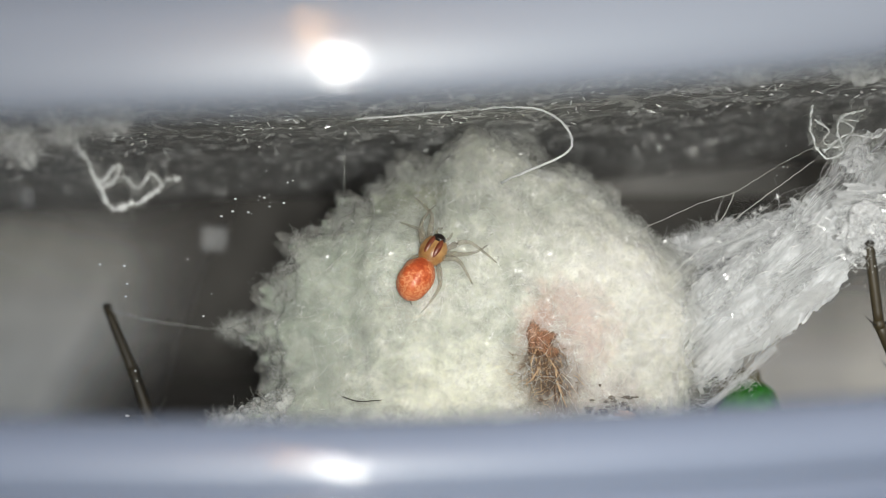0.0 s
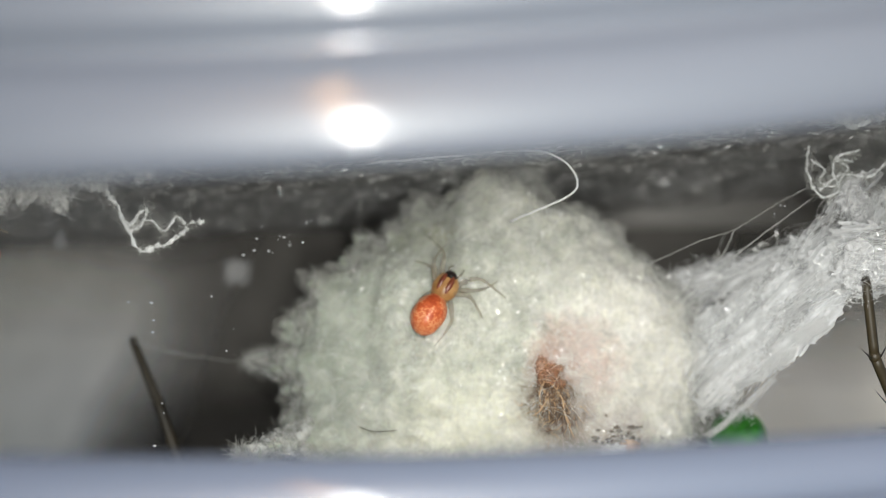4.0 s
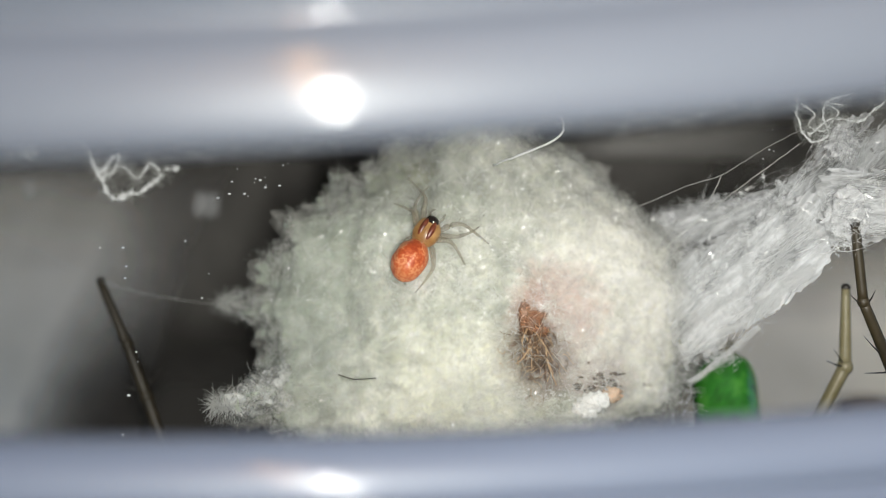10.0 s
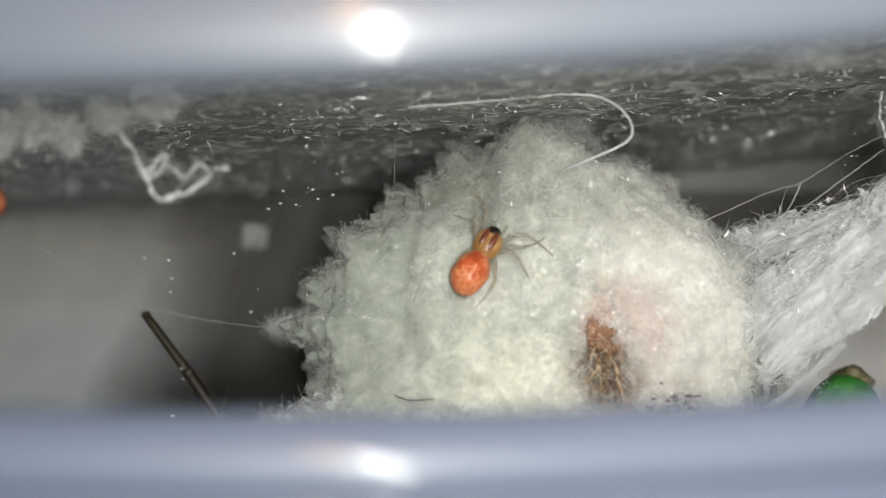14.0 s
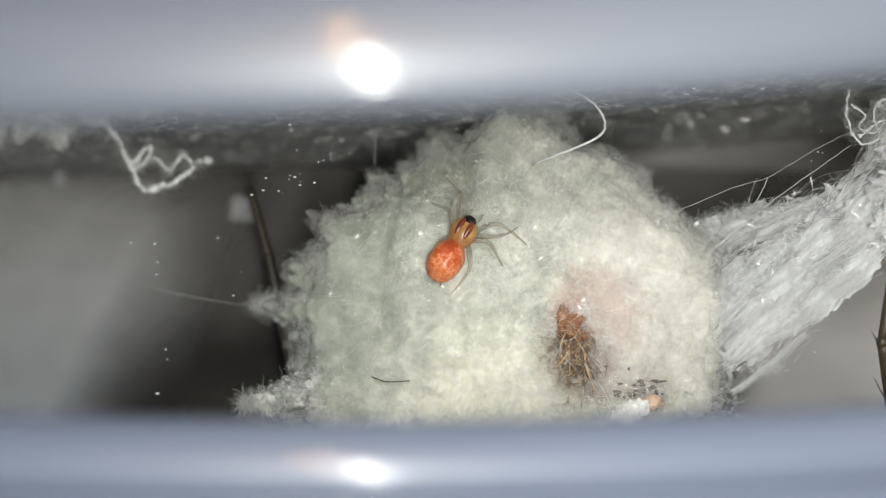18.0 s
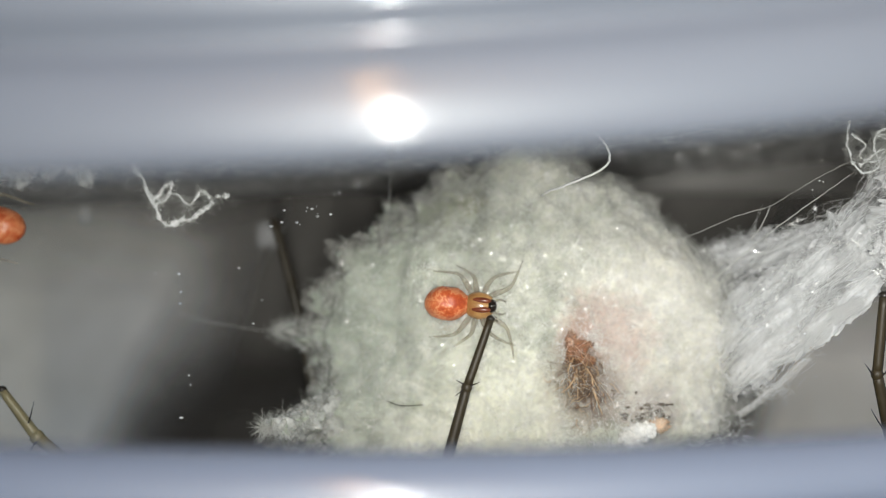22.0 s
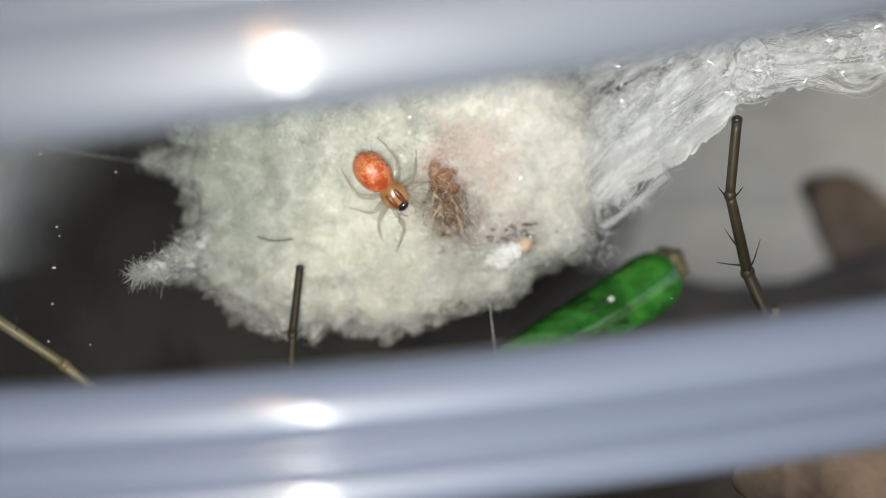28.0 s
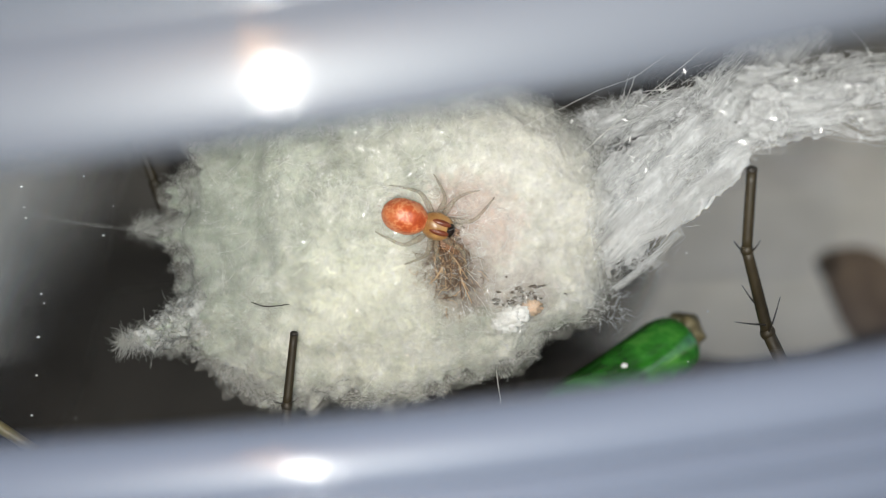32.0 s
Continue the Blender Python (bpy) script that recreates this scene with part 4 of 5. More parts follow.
def snarl(name, pts, r, label, fuzz=250):
    q = spline(pts, 90)
    v, f = tube_data(q, r * (0.55 + 1.5 * RNG.uniform(0, 1, 90) ** 2), 9)
    v = np.array([p + np.array(noise.noise_vector(Vector(p) * 2.2)) * r * 1.6 + np.array(noise.noise_vector(Vector(p) * 7)) * r * 0.7 for p in v])
    ob = lone(name, solid(name, v, f, SHEET), (0, 0, 0), label, "silk tangle", "silk tangles")
    s = q[RNG.integers(0, 90, fuzz)] + RNG.normal(size=(fuzz, 3)) * 0.12
    tagged(part("fuzz", strands("fuzz", wander(s, RNG.normal(size=(fuzz, 3)), RNG.uniform(0.2, 0.6, fuzz), 6, 1.1), 0.008, FIBRE), ob), kind="stuff")


snarl("silk_tangle", [(-15.4, -7, 10.7), (-15.0, -7, 9.7), (-14.6, -7.2, 9.0), (-14.0, -7.2, 7.9), (-13.5, -7.2, 7.1), (-12.9, -7.2, 7.25), (-12.4, -7.2, 7.3), (-11.9, -7.2, 7.7), (-11.4, -7.1, 8.2), (-10.9, -7, 8.3)], 0.08, "looped white silk tangle hanging from the lid")
snarl("silk_tangle", [(-14.0, -7.2, 8.0), (-13.6, -7.3, 8.5), (-13.2, -7.2, 8.8), (-13.4, -7.2, 8.2), (-13.9, -7.2, 7.8)], 0.06, "looped white silk tangle hanging from the lid", 120)
snarl("silk_tangle", [(-14.5, -7.1, 8.7), (-13.9, -7.0, 8.1), (-13.1, -7.1, 8.35), (-12.5, -7.2, 7.85), (-12.0, -7.2, 8.45), (-11.5, -7.2, 7.9)], 0.05, "looped white silk tangle hanging from the lid", 300)
snarl("silk_tangle", [(15.6, -1.6, 12.2), (15.5, -1.6, 11.2), (15.7, -1.6, 10.4), (16.3, -1.6, 9.9), (16.9, -1.6, 10.2), (16.6, -1.7, 11.0), (16.9, -1.7, 11.7), (17.9, -1.7, 12.0)], 0.055, "looped white silk tangle hanging from the lid", 400)
snarl("silk_tangle", [(16.0, -1.7, 10.2), (17.0, -1.7, 10.9), (18.2, -1.8, 10.8), (19.6, -1.9, 11.8), (21, -2, 12)], 0.05, "looped white silk tangle hanging from the lid", 400)


def lid_silk():
    n = 1500
    x, y = RNG.uniform(-30, 30, n), -9.5 + 28 * RNG.uniform(0, 1, n) ** 1.2
    z = np.array([lid_height(a, b) for a, b in zip(x, y)]) - np.abs(RNG.normal(size=n)) * 0.12
    head = RNG.normal(size=(n, 3)) * (1.0, 0.2, 0.06)
    p = wander(np.stack([x, y, z], 1), head, RNG.uniform(0.2, 1.1, n), 5, 0.12)
    m = 160
    x, y = RNG.uniform(-30, 30, m), RNG.uniform(-12, 8, m)
    z = np.array([lid_height(a, b) for a, b in zip(x, y)])
    q = wander(np.stack([x, y, z], 1), RNG.normal(size=(m, 3)) * (0.5, 0.4, 0.2) - (0, 0, 0.5), RNG.uniform(0.2, 0.7, m), 5, 0.7)
    return strands("lid_silk", np.concatenate([p, q]), RNG.uniform(0.006, 0.020, n + m), SHEET)


def lid_fluff(c, r, n):
    """A loose ball of silk hanging under the lid."""
    v, f = ball_data(c, np.array(r) * 0.8, nu=40, nv=28, lumps=0.7, freq=1.2)
    v = np.array([q + np.array(noise.noise_vector(Vector(q) * 1.1)) * 0.6 + np.array(noise.noise_vector(Vector(q) * 3.1)) * 0.25 for q in v])
    ob = lone("silk_fluff", solid("silk_fluff", v, f, TUFT), (0, 0, 0), "loose white fluff of silk hanging under the lid", "silk fluff", "silk fluffs")
    p = np.array(c) + RNG.normal(size=(n, 3)) * np.array(r) * 0.5
    tagged(part("fuzz", strands("fuzz", wander(p, RNG.normal(size=(n, 3)), RNG.uniform(0.3, 1.1, n), 6, 1.0), RNG.uniform(0.006, 0.016, n), SHEET), ob), kind="stuff")


for x, y, z, r in [(-19.6, -8, 9.5, (1.1, 0.7, 0.9)), (-18.0, -8.4, 9.9, (1.0, 0.7, 0.8)), (-16.8, -8, 9.4, (0.5, 0.5, 0.7)), (-15.2, -8.6, 10.0, (0.9, 0.7, 0.6)), (-21.4, -8, 9.8, (1.2, 0.9, 0.9)), (-13.2, -9.0, 10.3, (1.0, 0.7, 0.5)), (16.6, -6.0, 12.9, (1.1, 0.6, 0.4)),
                   (11.0, -8.0, 12.2, (1.4, 0.7, 0.3))]:
    lid_fluff((x, y, z), r, 260)


def lid_glints():
    n = 5200
    x, y = RNG.uniform(-30, 30, n), -9.5 + 28 * RNG.uniform(0, 1, n) ** 1.2
    z = np.array([lid_height(a, b) for a, b in zip(x, y)]) - 0.06 - np.abs(RNG.normal(size=n)) * 0.22
    p = np.stack([x, y, z], 1)
    keep = np.array([noise.noise(Vector(q) * 0.5) + 0.5 * noise.noise(Vector(q) * 1.7) for q in p]) > RNG.uniform(-0.2, 0.5, n)
    return flakes("lid_glint", p[keep], 0.3, (0.03, 0.24), GLINT, (0.010, 0.040), (0.2, 1, 1))


def lid_veil():
    xs, ys = np.linspace(-34, 34, 150), np.linspace(-11, 16, 90)
    v = [(x, y, lid_height(x, y) - 0.16 - 0.12 * noise.noise((x * 0.8, y * 0.8, 2)) - 0.08 * noise.noise((x * 2.5, y * 2.5, 2))) for y in ys for x in xs]
    k = len(xs)
    return solid("lid_veil", v, [(i * k + j, i * k + j + 1, (i + 1) * k + j + 1, (i + 1) * k + j) for i in range(len(ys) - 1) for j in range(k - 1)], LID_VEIL)


lone("lid_veil", lid_veil(), (0, 0, 0), "thin patchy veil of white silk under the lid", "silk", kind="structure")
lone("lid_glint", lid_glints(), (0, 0, 0), "glossy specks of silk under the lid", "silk", kind="stuff")


lone("lid_silk", lid_silk(), (0, 0, 0), "dusty white silk lines laid under the lid", "silk", kind="stuff")


def specks():
    pieces = []
    for x, y, z0, z1, n in [(-14.2, -3, -5, 9, 16), (-11.0, -2, 2, 9, 9), (-9.2, -1.8, 7.5, 9.6, 14), (-7.6, -1.8, 7.8, 9.4, 12), (13.8, -2, -4, 3, 7), (-13.2, -3, -6.5, 2, 10), (14.5, -1.7, 7.5, 11, 12)]:
        for _ in range(int(n * 0.6)):
            c = (x + RNG.normal() * 0.6, y + RNG.normal() * 0.5, RNG.uniform(z0, z1))
            r = RNG.uniform(0.015, 0.05)
            pieces.append(ball_data(c, (r * RNG.uniform(0.8, 1.9), r, r), 7, 5))
    return solid("silk_specks", *joined(*pieces), WHITE_DOT)


lone("silk_specks", specks(), (0, 0, 0), "tiny white specks and beads held by silk", "specks", kind="stuff")

lone("silk_bead", ball("silk_bead", (-16.3, -9.0, 7.3), (0.28, 0.28, 0.42), GHOST, lumps=0.4), (0, 0, 0), "milky bead of matted silk under the lid", "bead")
v, f = box_data(-0.8, 0.8, -0.03, 0.03, -0.8, 0.8)
v[[4, 5]] *= (0.8, 1, 0.7)
scrap = lone("plastic_scrap", solid("plastic_scrap", v * 0.85, f, GHOST, False), (0, 0, 0), "small pale plastic scrap hanging behind the sac", "scrap")
scrap.matrix_basis = pose(-13.4 * MM, 15 * MM, 8.3 * MM, 8, 4, 12)
for n in range(22):
    x, z = 6.5 + RNG.normal() * 0.8, -0.85 + RNG.normal() * 0.3
    r = RNG.uniform(0.03, 0.085)
    lone("dark_crumb", ball("dark_crumb", (x, sac_front(x, z) - 0.2, z), (r * RNG.uniform(1, 3), r, r), SOIL, nu=12, nv=8, lumps=0.9, freq=2.5), (0, 0, 0), "dark brown crumb stuck in the silk", "crumb", "crumbs in the silk")

snarl("silk_tangle", [(15.7, -1.6, 11.6), (16.3, -1.5, 11.1), (16.0, -1.6, 10.6), (16.7, -1.7, 10.4), (17.3, -1.7, 11.2), (16.8, -1.6, 11.6), (17.6, -1.6, 11.5)], 0.04, "looped white silk tangle hanging from the lid", 300)

# ---- the mother ----
mother = thing("mother_spider", (5, 0, -9), "large green spider with spiny olive legs under the egg sac", "spider")
DOWN = Matrix.Translation((-5 * MM, 0, 9 * MM))
belly = spline([(14.6, 5.6, -4.2), (14.0, 5.2, -4.5), (12.0, 4.0, -5.5), (9.4, 2.6, -6.7), (6.8, 1.4, -7.8), (4.2, 0.6, -8.7), (3.2, 0.2, -9.1)], 40)
girth = np.interp(np.linspace(0, 1, 40), [0, 0.04, 0.2, 0.5, 0.8, 0.95, 1], [0.85, 1.3, 1.6, 1.6, 1.2, 0.7, 0.3])
abdomen = part("abdomen", tube("abdomen", belly, girth, GREEN, 24), mother, "glossy leaf-green abdomen", DOWN)
# specular highlights of the abdomen, modelled as small white blobs
for x, y, z, r in [(11.5, 2.38, -4.72, 0.15), (11.85, 2.57, -4.85, 0.08)]:
    part("white_dot", ball("white_dot", (x, y, z), (r, r * 0.5, r * 0.75), WHITE_DOT, nu=14, nv=10, lumps=0.4, freq=3), abdomen, "white blob standing in for a highlight")
part("spinneret", ball("spinneret", (14.75, 5.8, -3.95), (0.95, 0.9, 0.95), TAN, lumps=0.35), abdomen, "brown tip with spinnerets")
part("head_shield", ball("head_shield", (1.6, -0.4, -8.8), (1.9, 1.7, 1.3), GREEN, lumps=0.1), mother, "green head and breast", DOWN)


def spines(base, points):
    """Sharp bristles set in pairs along a leg."""
    for (x, y, z), (dx, dy, dz) in points:
        q = spline([(x, y, z), (x + dx * 0.5, y + dy * 0.5, z + dz * 0.42), (x + dx, y + dy, z + dz)], 6)
        part("spine", tube("spine", q, np.linspace(0.055, 0.012, 6), SPINE, 5), base)


def mother_leg(label, knees, radii, bristles, mat=SHIN):
    """A leg with its tip at its own origin; knees are the joints below it."""
    leg = part("leg", tube("leg", spline([(0, 0, 0.0), knees[0]], 8), np.linspace(radii[0], radii[1], 8), mat, 12), mother, label)
    for a, b, r0, r1 in zip(knees, knees[1:], radii[1:], radii[2:]):
        q = spline([a, b], 10)
        part("segment", tube("segment", q, np.linspace(r0 * 1.05, r1, 10), mat, 12), leg)
        part("joint", ball("joint", a, (r0 * 1.25, r0 * 1.25, r0 * 1.35), mat, nu=12, nv=8), leg)
    part("claw", ball("claw", (0, 0, 0.03), (radii[0] * 1.15, radii[0] * 1.15, radii[0] * 0.9), SPINE, nu=10, nv=7), leg, "dark clawed tip")
    spines(leg, bristles)
    return leg


leg_right = mother_leg("olive leg with black spines", [(-0.2, 0.6, -3.3), (0.75, 1.6, -7.0), (1.6, 1.5, -9.0)], [0.22, 0.22, 0.27, 0.3],
                       [((-0.3, 0.5, -3.4), (-0.5, -0.3, 0.55)), ((-0.05, 0.5, -3.4), (0.35, -0.3, 0.5)), ((0.4, 1.2, -5.9), (-0.8, -0.3, 1.1)), ((0.6, 1.2, -6.6), (-1.35, -0.3, 0.25)),
                        ((0.75, 1.3, -6.9), (0.45, -0.3, 1.5))])
leg_mid = mother_leg("olive leg with black spines", [(-0.55, 0.1, -3.1), (-0.9, 0.2, -6.5)], [0.17, 0.2, 0.25],
                     [((-0.55, 0, -3.0), (-0.5, -0.2, 0.15)), ((-0.45, 0, -3.0), (0.45, -0.2, 0.25)), ((-0.6, 0, -3.2), (-0.4, -0.2, -0.35))])
leg_left = mother_leg("olive leg with black spines", [(1.35, -0.1, -3.1), (2.3, -0.2, -5.6), (3.3, -0.5, -8.2)], [0.2, 0.24, 0.28, 0.3],
                      [((1.3, -0.2, -3.0), (-0.55, -0.2, 0.4)), ((1.5, -0.2, -3.1), (0.1, -0.3, 0.7)), ((2.3, -0.3, -5.3), (0.75, -0.2, 1.1)), ((2.2, -0.3, -5.3), (-0.8, -0.2, 0.2))])
leg_far = mother_leg("straw-coloured leg with black spines", [(1.6, 0.2, -2.1), (5.4, 0.5, -5.2), (7.0, 0.8, -7.0)], [0.2, 0.27, 0.24, 0.22],
                     [((1.2, 0, -1.6), (0.35, -0.2, 1.1)), ((1.7, 0, -2.2), (-0.4, -0.2, -0.9)), ((3.4, 0.2, -3.6), (0.2, -0.2, 1.0))], PALE_LEG)
leg_back = mother_leg("straw-coloured leg with black spines", [(0.0, 0.3, -3.6), (-1.4, 0.6, -6.4)], [0.2, 0.3, 0.28],
                      [((-0.1, 0.1, -3.6), (-0.9, -0.2, 0.3)), ((0, 0.1, -3.6), (-0.6, -0.2, 0.8))], PALE_LEG)


# ---- the spiderlings ----
def spiderling(label):
    """Faces +y, stands on z = 0."""
    ob = thing("spiderling", (0, 0, 0), label, "spiderling", "spiderlings")
    part("abdomen", ball("abdomen", (0, -0.70, 0.76), (0.77, 1.0, 0.72), ORANGE, nu=28, nv=20, lumps=0.08), ob, "round orange mottled abdomen")
    front = part("head_shield", ball("head_shield", (0, 0.72, 0.62), (0.6, 0.74, 0.42), AMBER, nu=24, nv=16, lumps=0.05), ob, "amber head shield")
    for s in (-1, 1):
        v, f = ball_data((s * 0.2, 0.85, 0.93), (0.15, 0.46, 0.13), 12, 10)
        part("band", solid("band", v, f, RUST), front, "rust-red band")
    part("eye_patch", ball("eye_patch", (0, 1.30, 0.76), (0.31, 0.24, 0.22), EYES, nu=16, nv=12), front, "shiny black eye patch")
    for s in (-1, 1):
        part("palp", tube("palp", spline([(s * 0.2, 1.3, 0.5), (s * 0.32, 1.65, 0.5), (s * 0.25, 1.9, 0.2)], 8), np.linspace(0.07, 0.04, 8), GLASSY, 6), front, "short glassy palp")
    part("waist", ball("waist", (0, 0.1, 0.6), (0.25, 0.25, 0.22), AMBER, nu=12, nv=8), ob)
    legs = []
    for s in (-1, 1):
        for y0, a, reach in ((1.05, 62, 2.25), (0.85, 28, 1.95), (0.6, -12, 1.75), (0.4, -50, 2.2)):
            bend = (14, 8, -10, -18) if a != 28 else (-10, -4, 8, 16)
            pts = [(0, 0, 0.45)]
            for far, high, b in zip((0.24, 0.5, 0.78, 1.0), (0.85, 0.75, 0.28, 0.03), bend):
                g = radians(a + b)
                pts.append((s * math.cos(g) * reach * far, math.sin(g) * reach * far, high))
            legs.append(part("leg", tube("leg", spline(pts, 18), np.interp(np.linspace(0, 1, 18), [0, 0.2, 0.5, 1], [0.10, 0.145, 0.085, 0.03]), GLASSY, 8), ob, "slender glassy leg",
                             Matrix.Translation((s * 0.42 * MM, y0 * MM, 0))))
    return ob, legs


def on_sac(x, z, heading, lift=0.15):
    """A pose standing on the sac's face; heading: degrees from +x towards +z."""
    y = sac_front(x, z)
    gx, gz = (sac_front(x + 0.8, z) - sac_front(x - 0.8, z)) / 1.6, (sac_front(x, z + 0.8) - sac_front(x, z - 0.8)) / 1.6
    up = Vector((gx, -1, gz)).normalized()
    ahead = Vector((math.cos(radians(heading)), 0, math.sin(radians(heading))))
    ahead = (ahead - up * ahead.dot(up)).normalized()
    right = ahead.cross(up)
    m = Matrix((right, ahead, up)).transposed().to_4x4()
    m.translation = (Vector((x, y, z)) + up * lift) * MM
    return m


walker, walker_legs = spiderling("orange spiderling with glassy legs walking on the egg sac")
other, other_legs = spiderling("orange spiderling clinging to silk under the lid")
_up, _ahead = Vector((0.2, -1, 0.1)).normalized(), Vector((-1, -0.2, 0.25)).normalized()
_ahead = (_ahead - _up * _ahead.dot(_up)).normalized()
other.matrix_basis = Matrix.Translation((-20.8 * MM, -7.8 * MM, 7.0 * MM)) @ Matrix((_ahead.cross(_up), _ahead, _up)).transposed().to_4x4()

# ---- litter ----
def leaf_mesh(name, length, width, curl, mat):
    v, f, n, m = [], [], 16, 8
    for i in range(n + 1):
        u = i / n
        w = width * math.sin(math.pi * min(max(u, 0.03), 0.97)) ** 0.7
        for j in range(m + 1):
            s = 2 * j / m - 1
            v.append((length * (u - 0.5), w * s, curl * (u - 0.5) ** 2 * 4 + 0.3 * width * s * s + 0.15 * noise.noise((u * 5, s * 3, length))))
    k = m + 1
    q = [(i * k + j, (i + 1) * k + j, (i + 1) * k + j + 1, i * k + j + 1) for i in range(n) for j in range(m)]
    c = len(v)
    v += [(x, y, z - 0.12) for x, y, z in v]
    f = q + [tuple(c + a for a in reversed(t)) for t in q]
    return solid(name, v, f, mat)


def litter(name, mesh, x, y, z, rx, ry, rz, label, category="leaf"):
    ob = lone(name, mesh, (0, 0, 0), label, category, "litter on the ground")
    ob.matrix_basis = pose(x * MM, y * MM, z * MM, rx, ry, rz)


litter("fallen_leaf", leaf_mesh("fallen_leaf", 12, 3.0, 1.5, LEAF), 9, -6, -14.6, 10, 5, 20, "green leaf lying on the ground")
litter("fallen_leaf", leaf_mesh("fallen_leaf", 9, 2.4, 1.0, LEAF), -4, -4, -14.8, -8, 4, 160, "green leaf lying on the ground")
litter("dry_leaf", leaf_mesh("dry_leaf", 14, 4.0, 4.0, DRY), 20, -3, -14.2, 20, -10, 60, "brown curled dry leaf on the ground")
litter("dry_leaf", leaf_mesh("dry_leaf", 13, 4.0, 1.2, DRY), 34, 44, -9.5, 70, 35, 20, "brown curled dry leaf standing behind the silk")
litter("dry_leaf", leaf_mesh("dry_leaf", 10, 3.0, 3.0, DRY), -12, 6, -14.6, 5, 10, 110, "brown curled dry leaf on the ground")


# ---- what moves ----
def motions():
    lift = Vector((-5 * MM, 0, 9 * MM))

    def tip(x, y, z, lean, spin=0):
        """A leg's tip in the mother's space, leaning in the picture plane."""
        m = pose(x * MM, y * MM, z * MM, 0, lean, spin)
        m.translation += lift
        return m

    walk(leg_right, [(t, tip(*p)) for t, *p in RIGHT_LEG])
    walk(leg_mid, [(t, tip(*p)) for t, *p in MID_LEG])
    walk(leg_left, [(t, tip(*p)) for t, *p in LEFT_LEG])
    walk(leg_far, [(t, tip(*p)) for t, *p in FAR_LEG])
    walk(leg_back, [(t, tip(*p)) for t, *p in BACK_LEG])
    end = Matrix.Translation(Vector((-14.75, -5.8, 3.0)) * MM)
    walk(abdomen, [(t, tip(x, 5.8, z, turn) @ end) for t, x, z, turn in ABDOMEN])
    walk(walker, [(t, on_sac(*p)) for t, *p in WALK])
    for n, leg in enumerate(walker_legs):
        side = -1 if n < 4 else 1
        swing = [(0.0, REST[n]), (20.0, REST[n])]
        for i, (t, *_) in enumerate(WALK):
            if t > 20:
                swing.append((t, 9.0 * (-1) ** (i + n) * (0.4 + 0.6 * random.random())))
        base = leg.location.copy()
        walk(leg, [(t, Matrix.Translation(base) @ pose(0, 0, 0, 0, 0, a * side)) for t, a in swing])


# how far each leg of the resting walker is turned forward (degrees)
REST = (-2, 26, 52, -40, -27, 0, 22, -12)
# seconds, tip (mm), lean (degrees)
RIGHT_LEG = [(0, 17.3, -3.4, 5.9, -12), (9, 17.5, -3.4, 6.0, -10), (11, 17.4, -3.4, 6.1, -14), (13, 17.6, -3.4, 6.0, -12), (16, 17.9, -3.4, 5.4, 10), (17, 17.9, -3.4, 5.3, 10),
             (18.5, 16.5, -3.7, 4.5, 0), (32, 16.45, -3.7, 4.3, 0)]
MID_LEG = [(0, -1.0, -2.2, -7.0, 0), (15, -1.0, -2.2, -7.0, 0), (16.4, -1.6, -2.2, -2.0, 3), (16.9, -1.7, -2.2, 1.8, 2), (17.1, -1.7, -2.2, 1.6, 2), (17.5, -2.5, -2.2, -6.0, 0), (20.8, -6.5, -2.2, -5.0, 0),
           (21.2, -6.1, -2.2, 2.8, -10), (21.5, -6.0, -2.4, 4.6, -14), (21.8, -5.8, -2.4, 5.1, -14), (22.0, -0.2, -2.6, 3.3, 9), (22.2, -1.4, -2.4, 0.0, 4), (22.5, -2.9, -2.2, -2.0, 0),
           (23, -2.85, -2.1, -1.9, 0), (32, -3.0, -2.0, -1.75, 0)]
LEFT_LEG = [(0, -16.7, 4.8, 3.9, 0), (12.3, -16.9, 4.8, 3.9, 0), (13, -16.9, 4.8, 3.4, -2), (14, -16.8, 4.8, 3.4, -14), (15, -15.5, 4.8, 4.6, -8), (16.5, -11.0, 4.8, 5.8, 18), (17, -10.9, 4.8, 5.7, 20),
            (17.8, -11.3, 4.8, 8.3, 7), (32, -11.1, 4.8, 8.0, 7)]
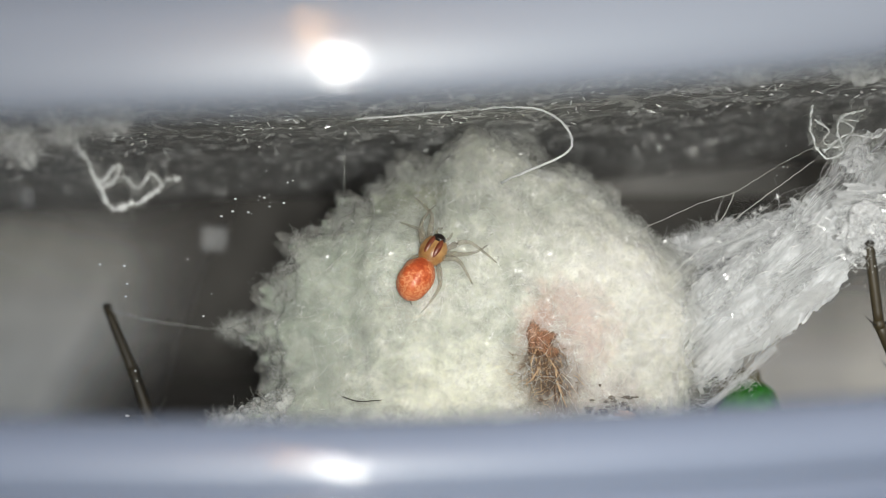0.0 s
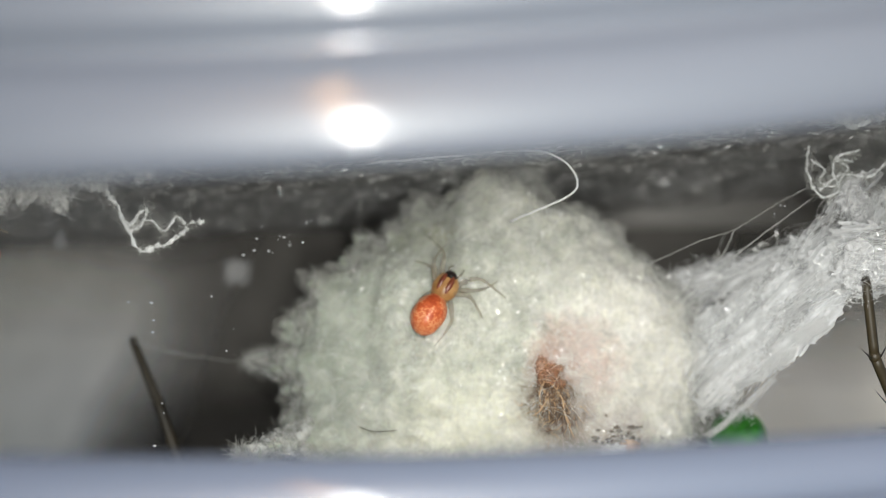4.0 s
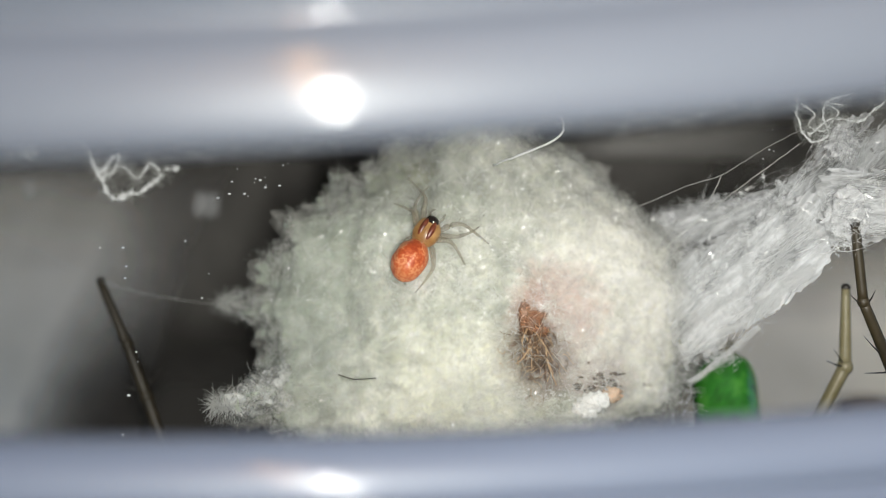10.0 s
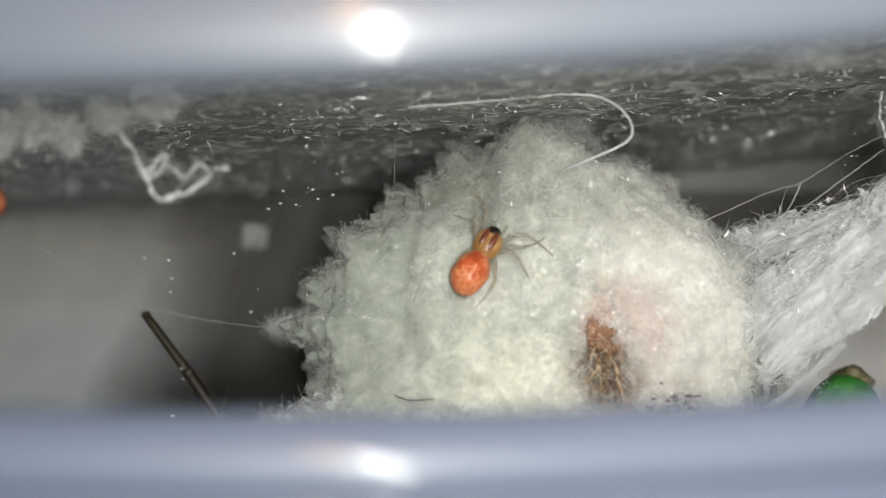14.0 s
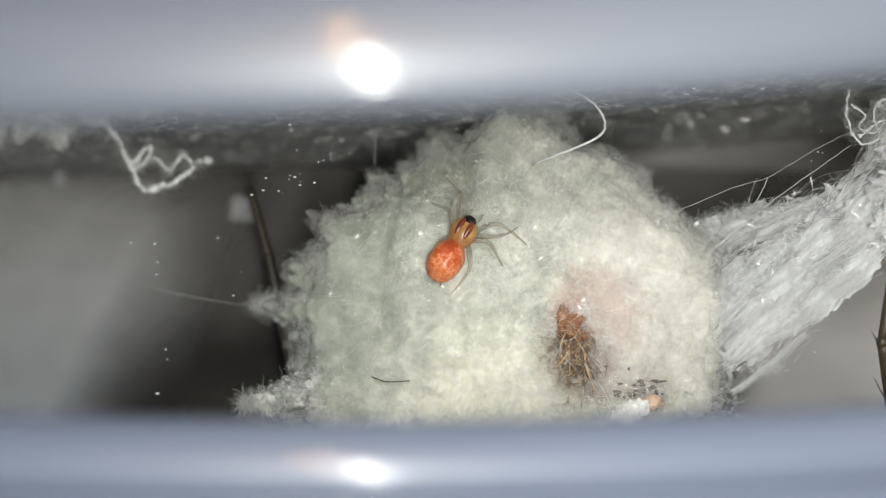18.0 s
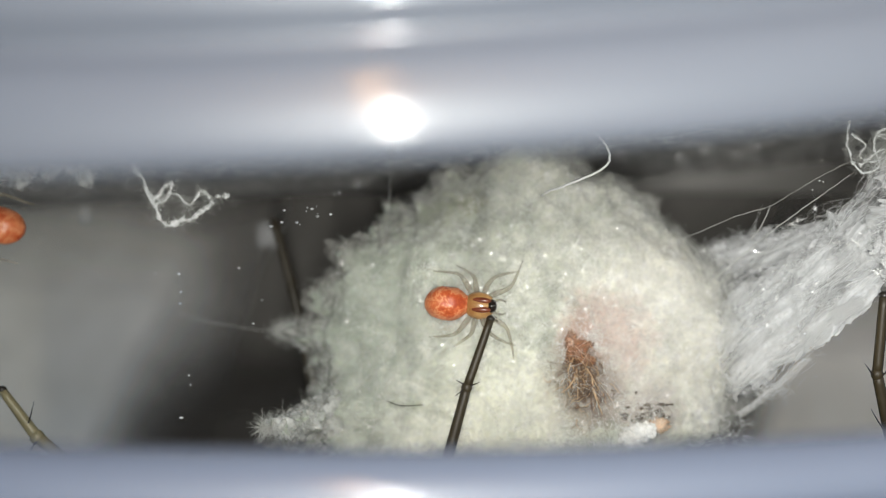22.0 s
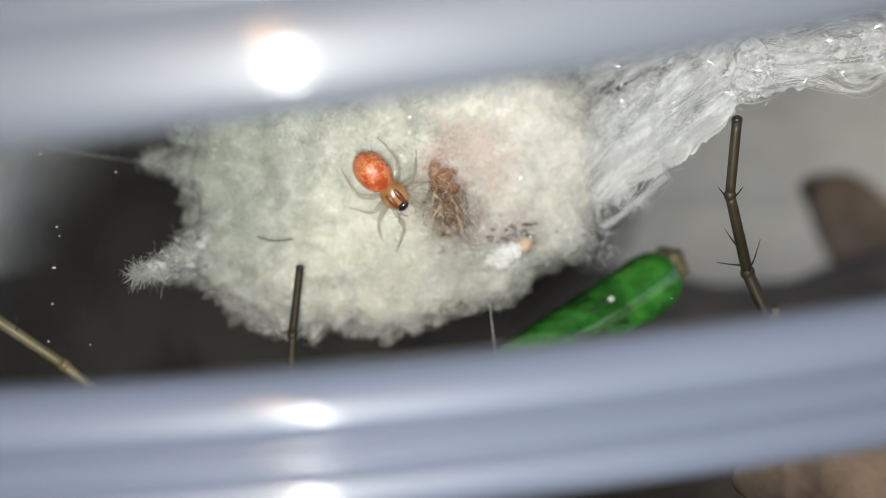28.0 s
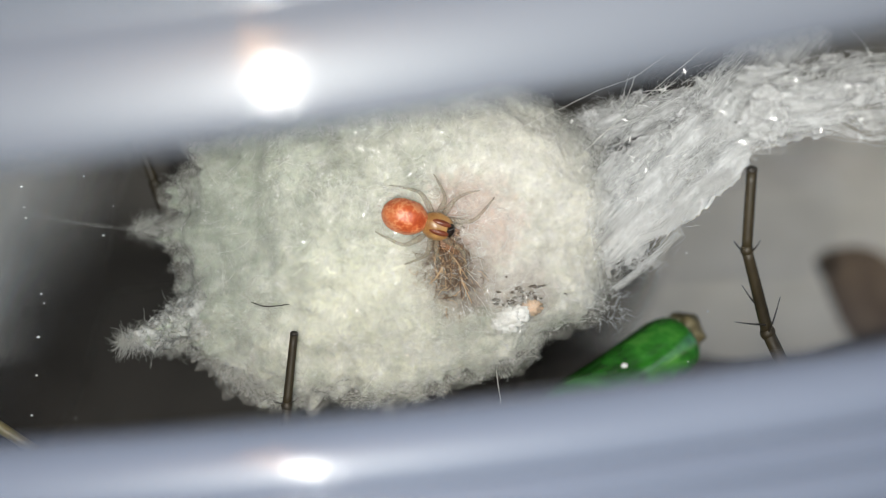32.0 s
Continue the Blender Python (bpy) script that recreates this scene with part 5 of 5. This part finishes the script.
FAR_LEG = [(0, -26, -2, -5.0, 0), (20.5, -26, -2, -5.0, 0), (21.8, -22.3, -2, 0.0, 0), (24.5, -22.0, -2, -1.2, 0), (26.5, -20.8, -2, -0.2, 0), (28, -19.6, -2, -0.8, 0), (30, -19.2, -2, -1.0, 0), (32, -20, -2, -1.4, 0)]
BACK_LEG = [(0, 18.2, 0.5, -3.0, 0), (7.5, 18.2, 0.5, -2.0, 0), (9, 18.3, 0.5, 3.3, 0), (10, 18.2, 0.5, 3.4, 0), (11.5, 18.6, 0.5, 3.0, 0), (13, 18.6, 0.5, 0.0, 0), (16, 19, 0.5, -4.0, 0), (32, 19, 0.5, -5.0, 0)]
# seconds, end of the abdomen (mm), turn (degrees)
ABDOMEN = [(0, 13.0, 0.5, -58), (1, 12.9, 0.3, -58), (5, 12.2, 0.5, -58), (10, 12.6, 0.4, -62), (12, 13.8, 0.6, -45), (13.5, 15.4, 0.8, -28), (14.5, 15.5, 0.6, -25), (16.8, 15.5, -4.6, -8), (22.5, 14.0, -4.6, 0),
           (24, 13.2, -2.7, 0), (25.5, 13.6, -2.6, 0), (26.6, 14.1, -2.7, 0), (28, 14.75, -3.0, 0), (32, 14.75, -3.0, 0)]
# seconds, place across and up the sac's face (mm), heading (degrees)
WALK = [
    (0, -1.27, 5.15, 60.52),
    (19.8, -1.27, 5.15, 60.52),
    (20.5, -1.57, 4.98, 52.5),
    (21, -1.31, 4.86, 6.5),
    (21.5, -1.5, 4.45, -3.4),
    (22, -1.39, 3.92, -3.5),
    (22.5, -0.94, 3.07, -9.7),
    (23, -0.82, 3.06, -21.2),
    (23.5, -0.63, 2.92, -24.1),
    (24, -0.53, 2.66, -24.9),
    (24.5, -0.74, 2.19, -40.6),
    (26.5, 0.75, 1.7, -57.8),
    (27, 0.92, 1.76, -53.5),
    (27.5, 0.96, 1.76, -51.4),
    (28, 1.05, 2.0, -51.2),
    (28.5, 1.1, 2.05, -43.9),
    (29, 1.85, 1.76, -46.8),
    (29.5, 2.28, 1.92, -41.2),
    (30, 2.45, 2.34, -37.1),
    (30.5, 2.55, 2.47, -27.1),
    (31, 2.6, 2.5, -20.5),
    (31.5, 2.95, 2.67, -18.4),
    (32, 2.68, 2.84, -20.7),
]
motions()
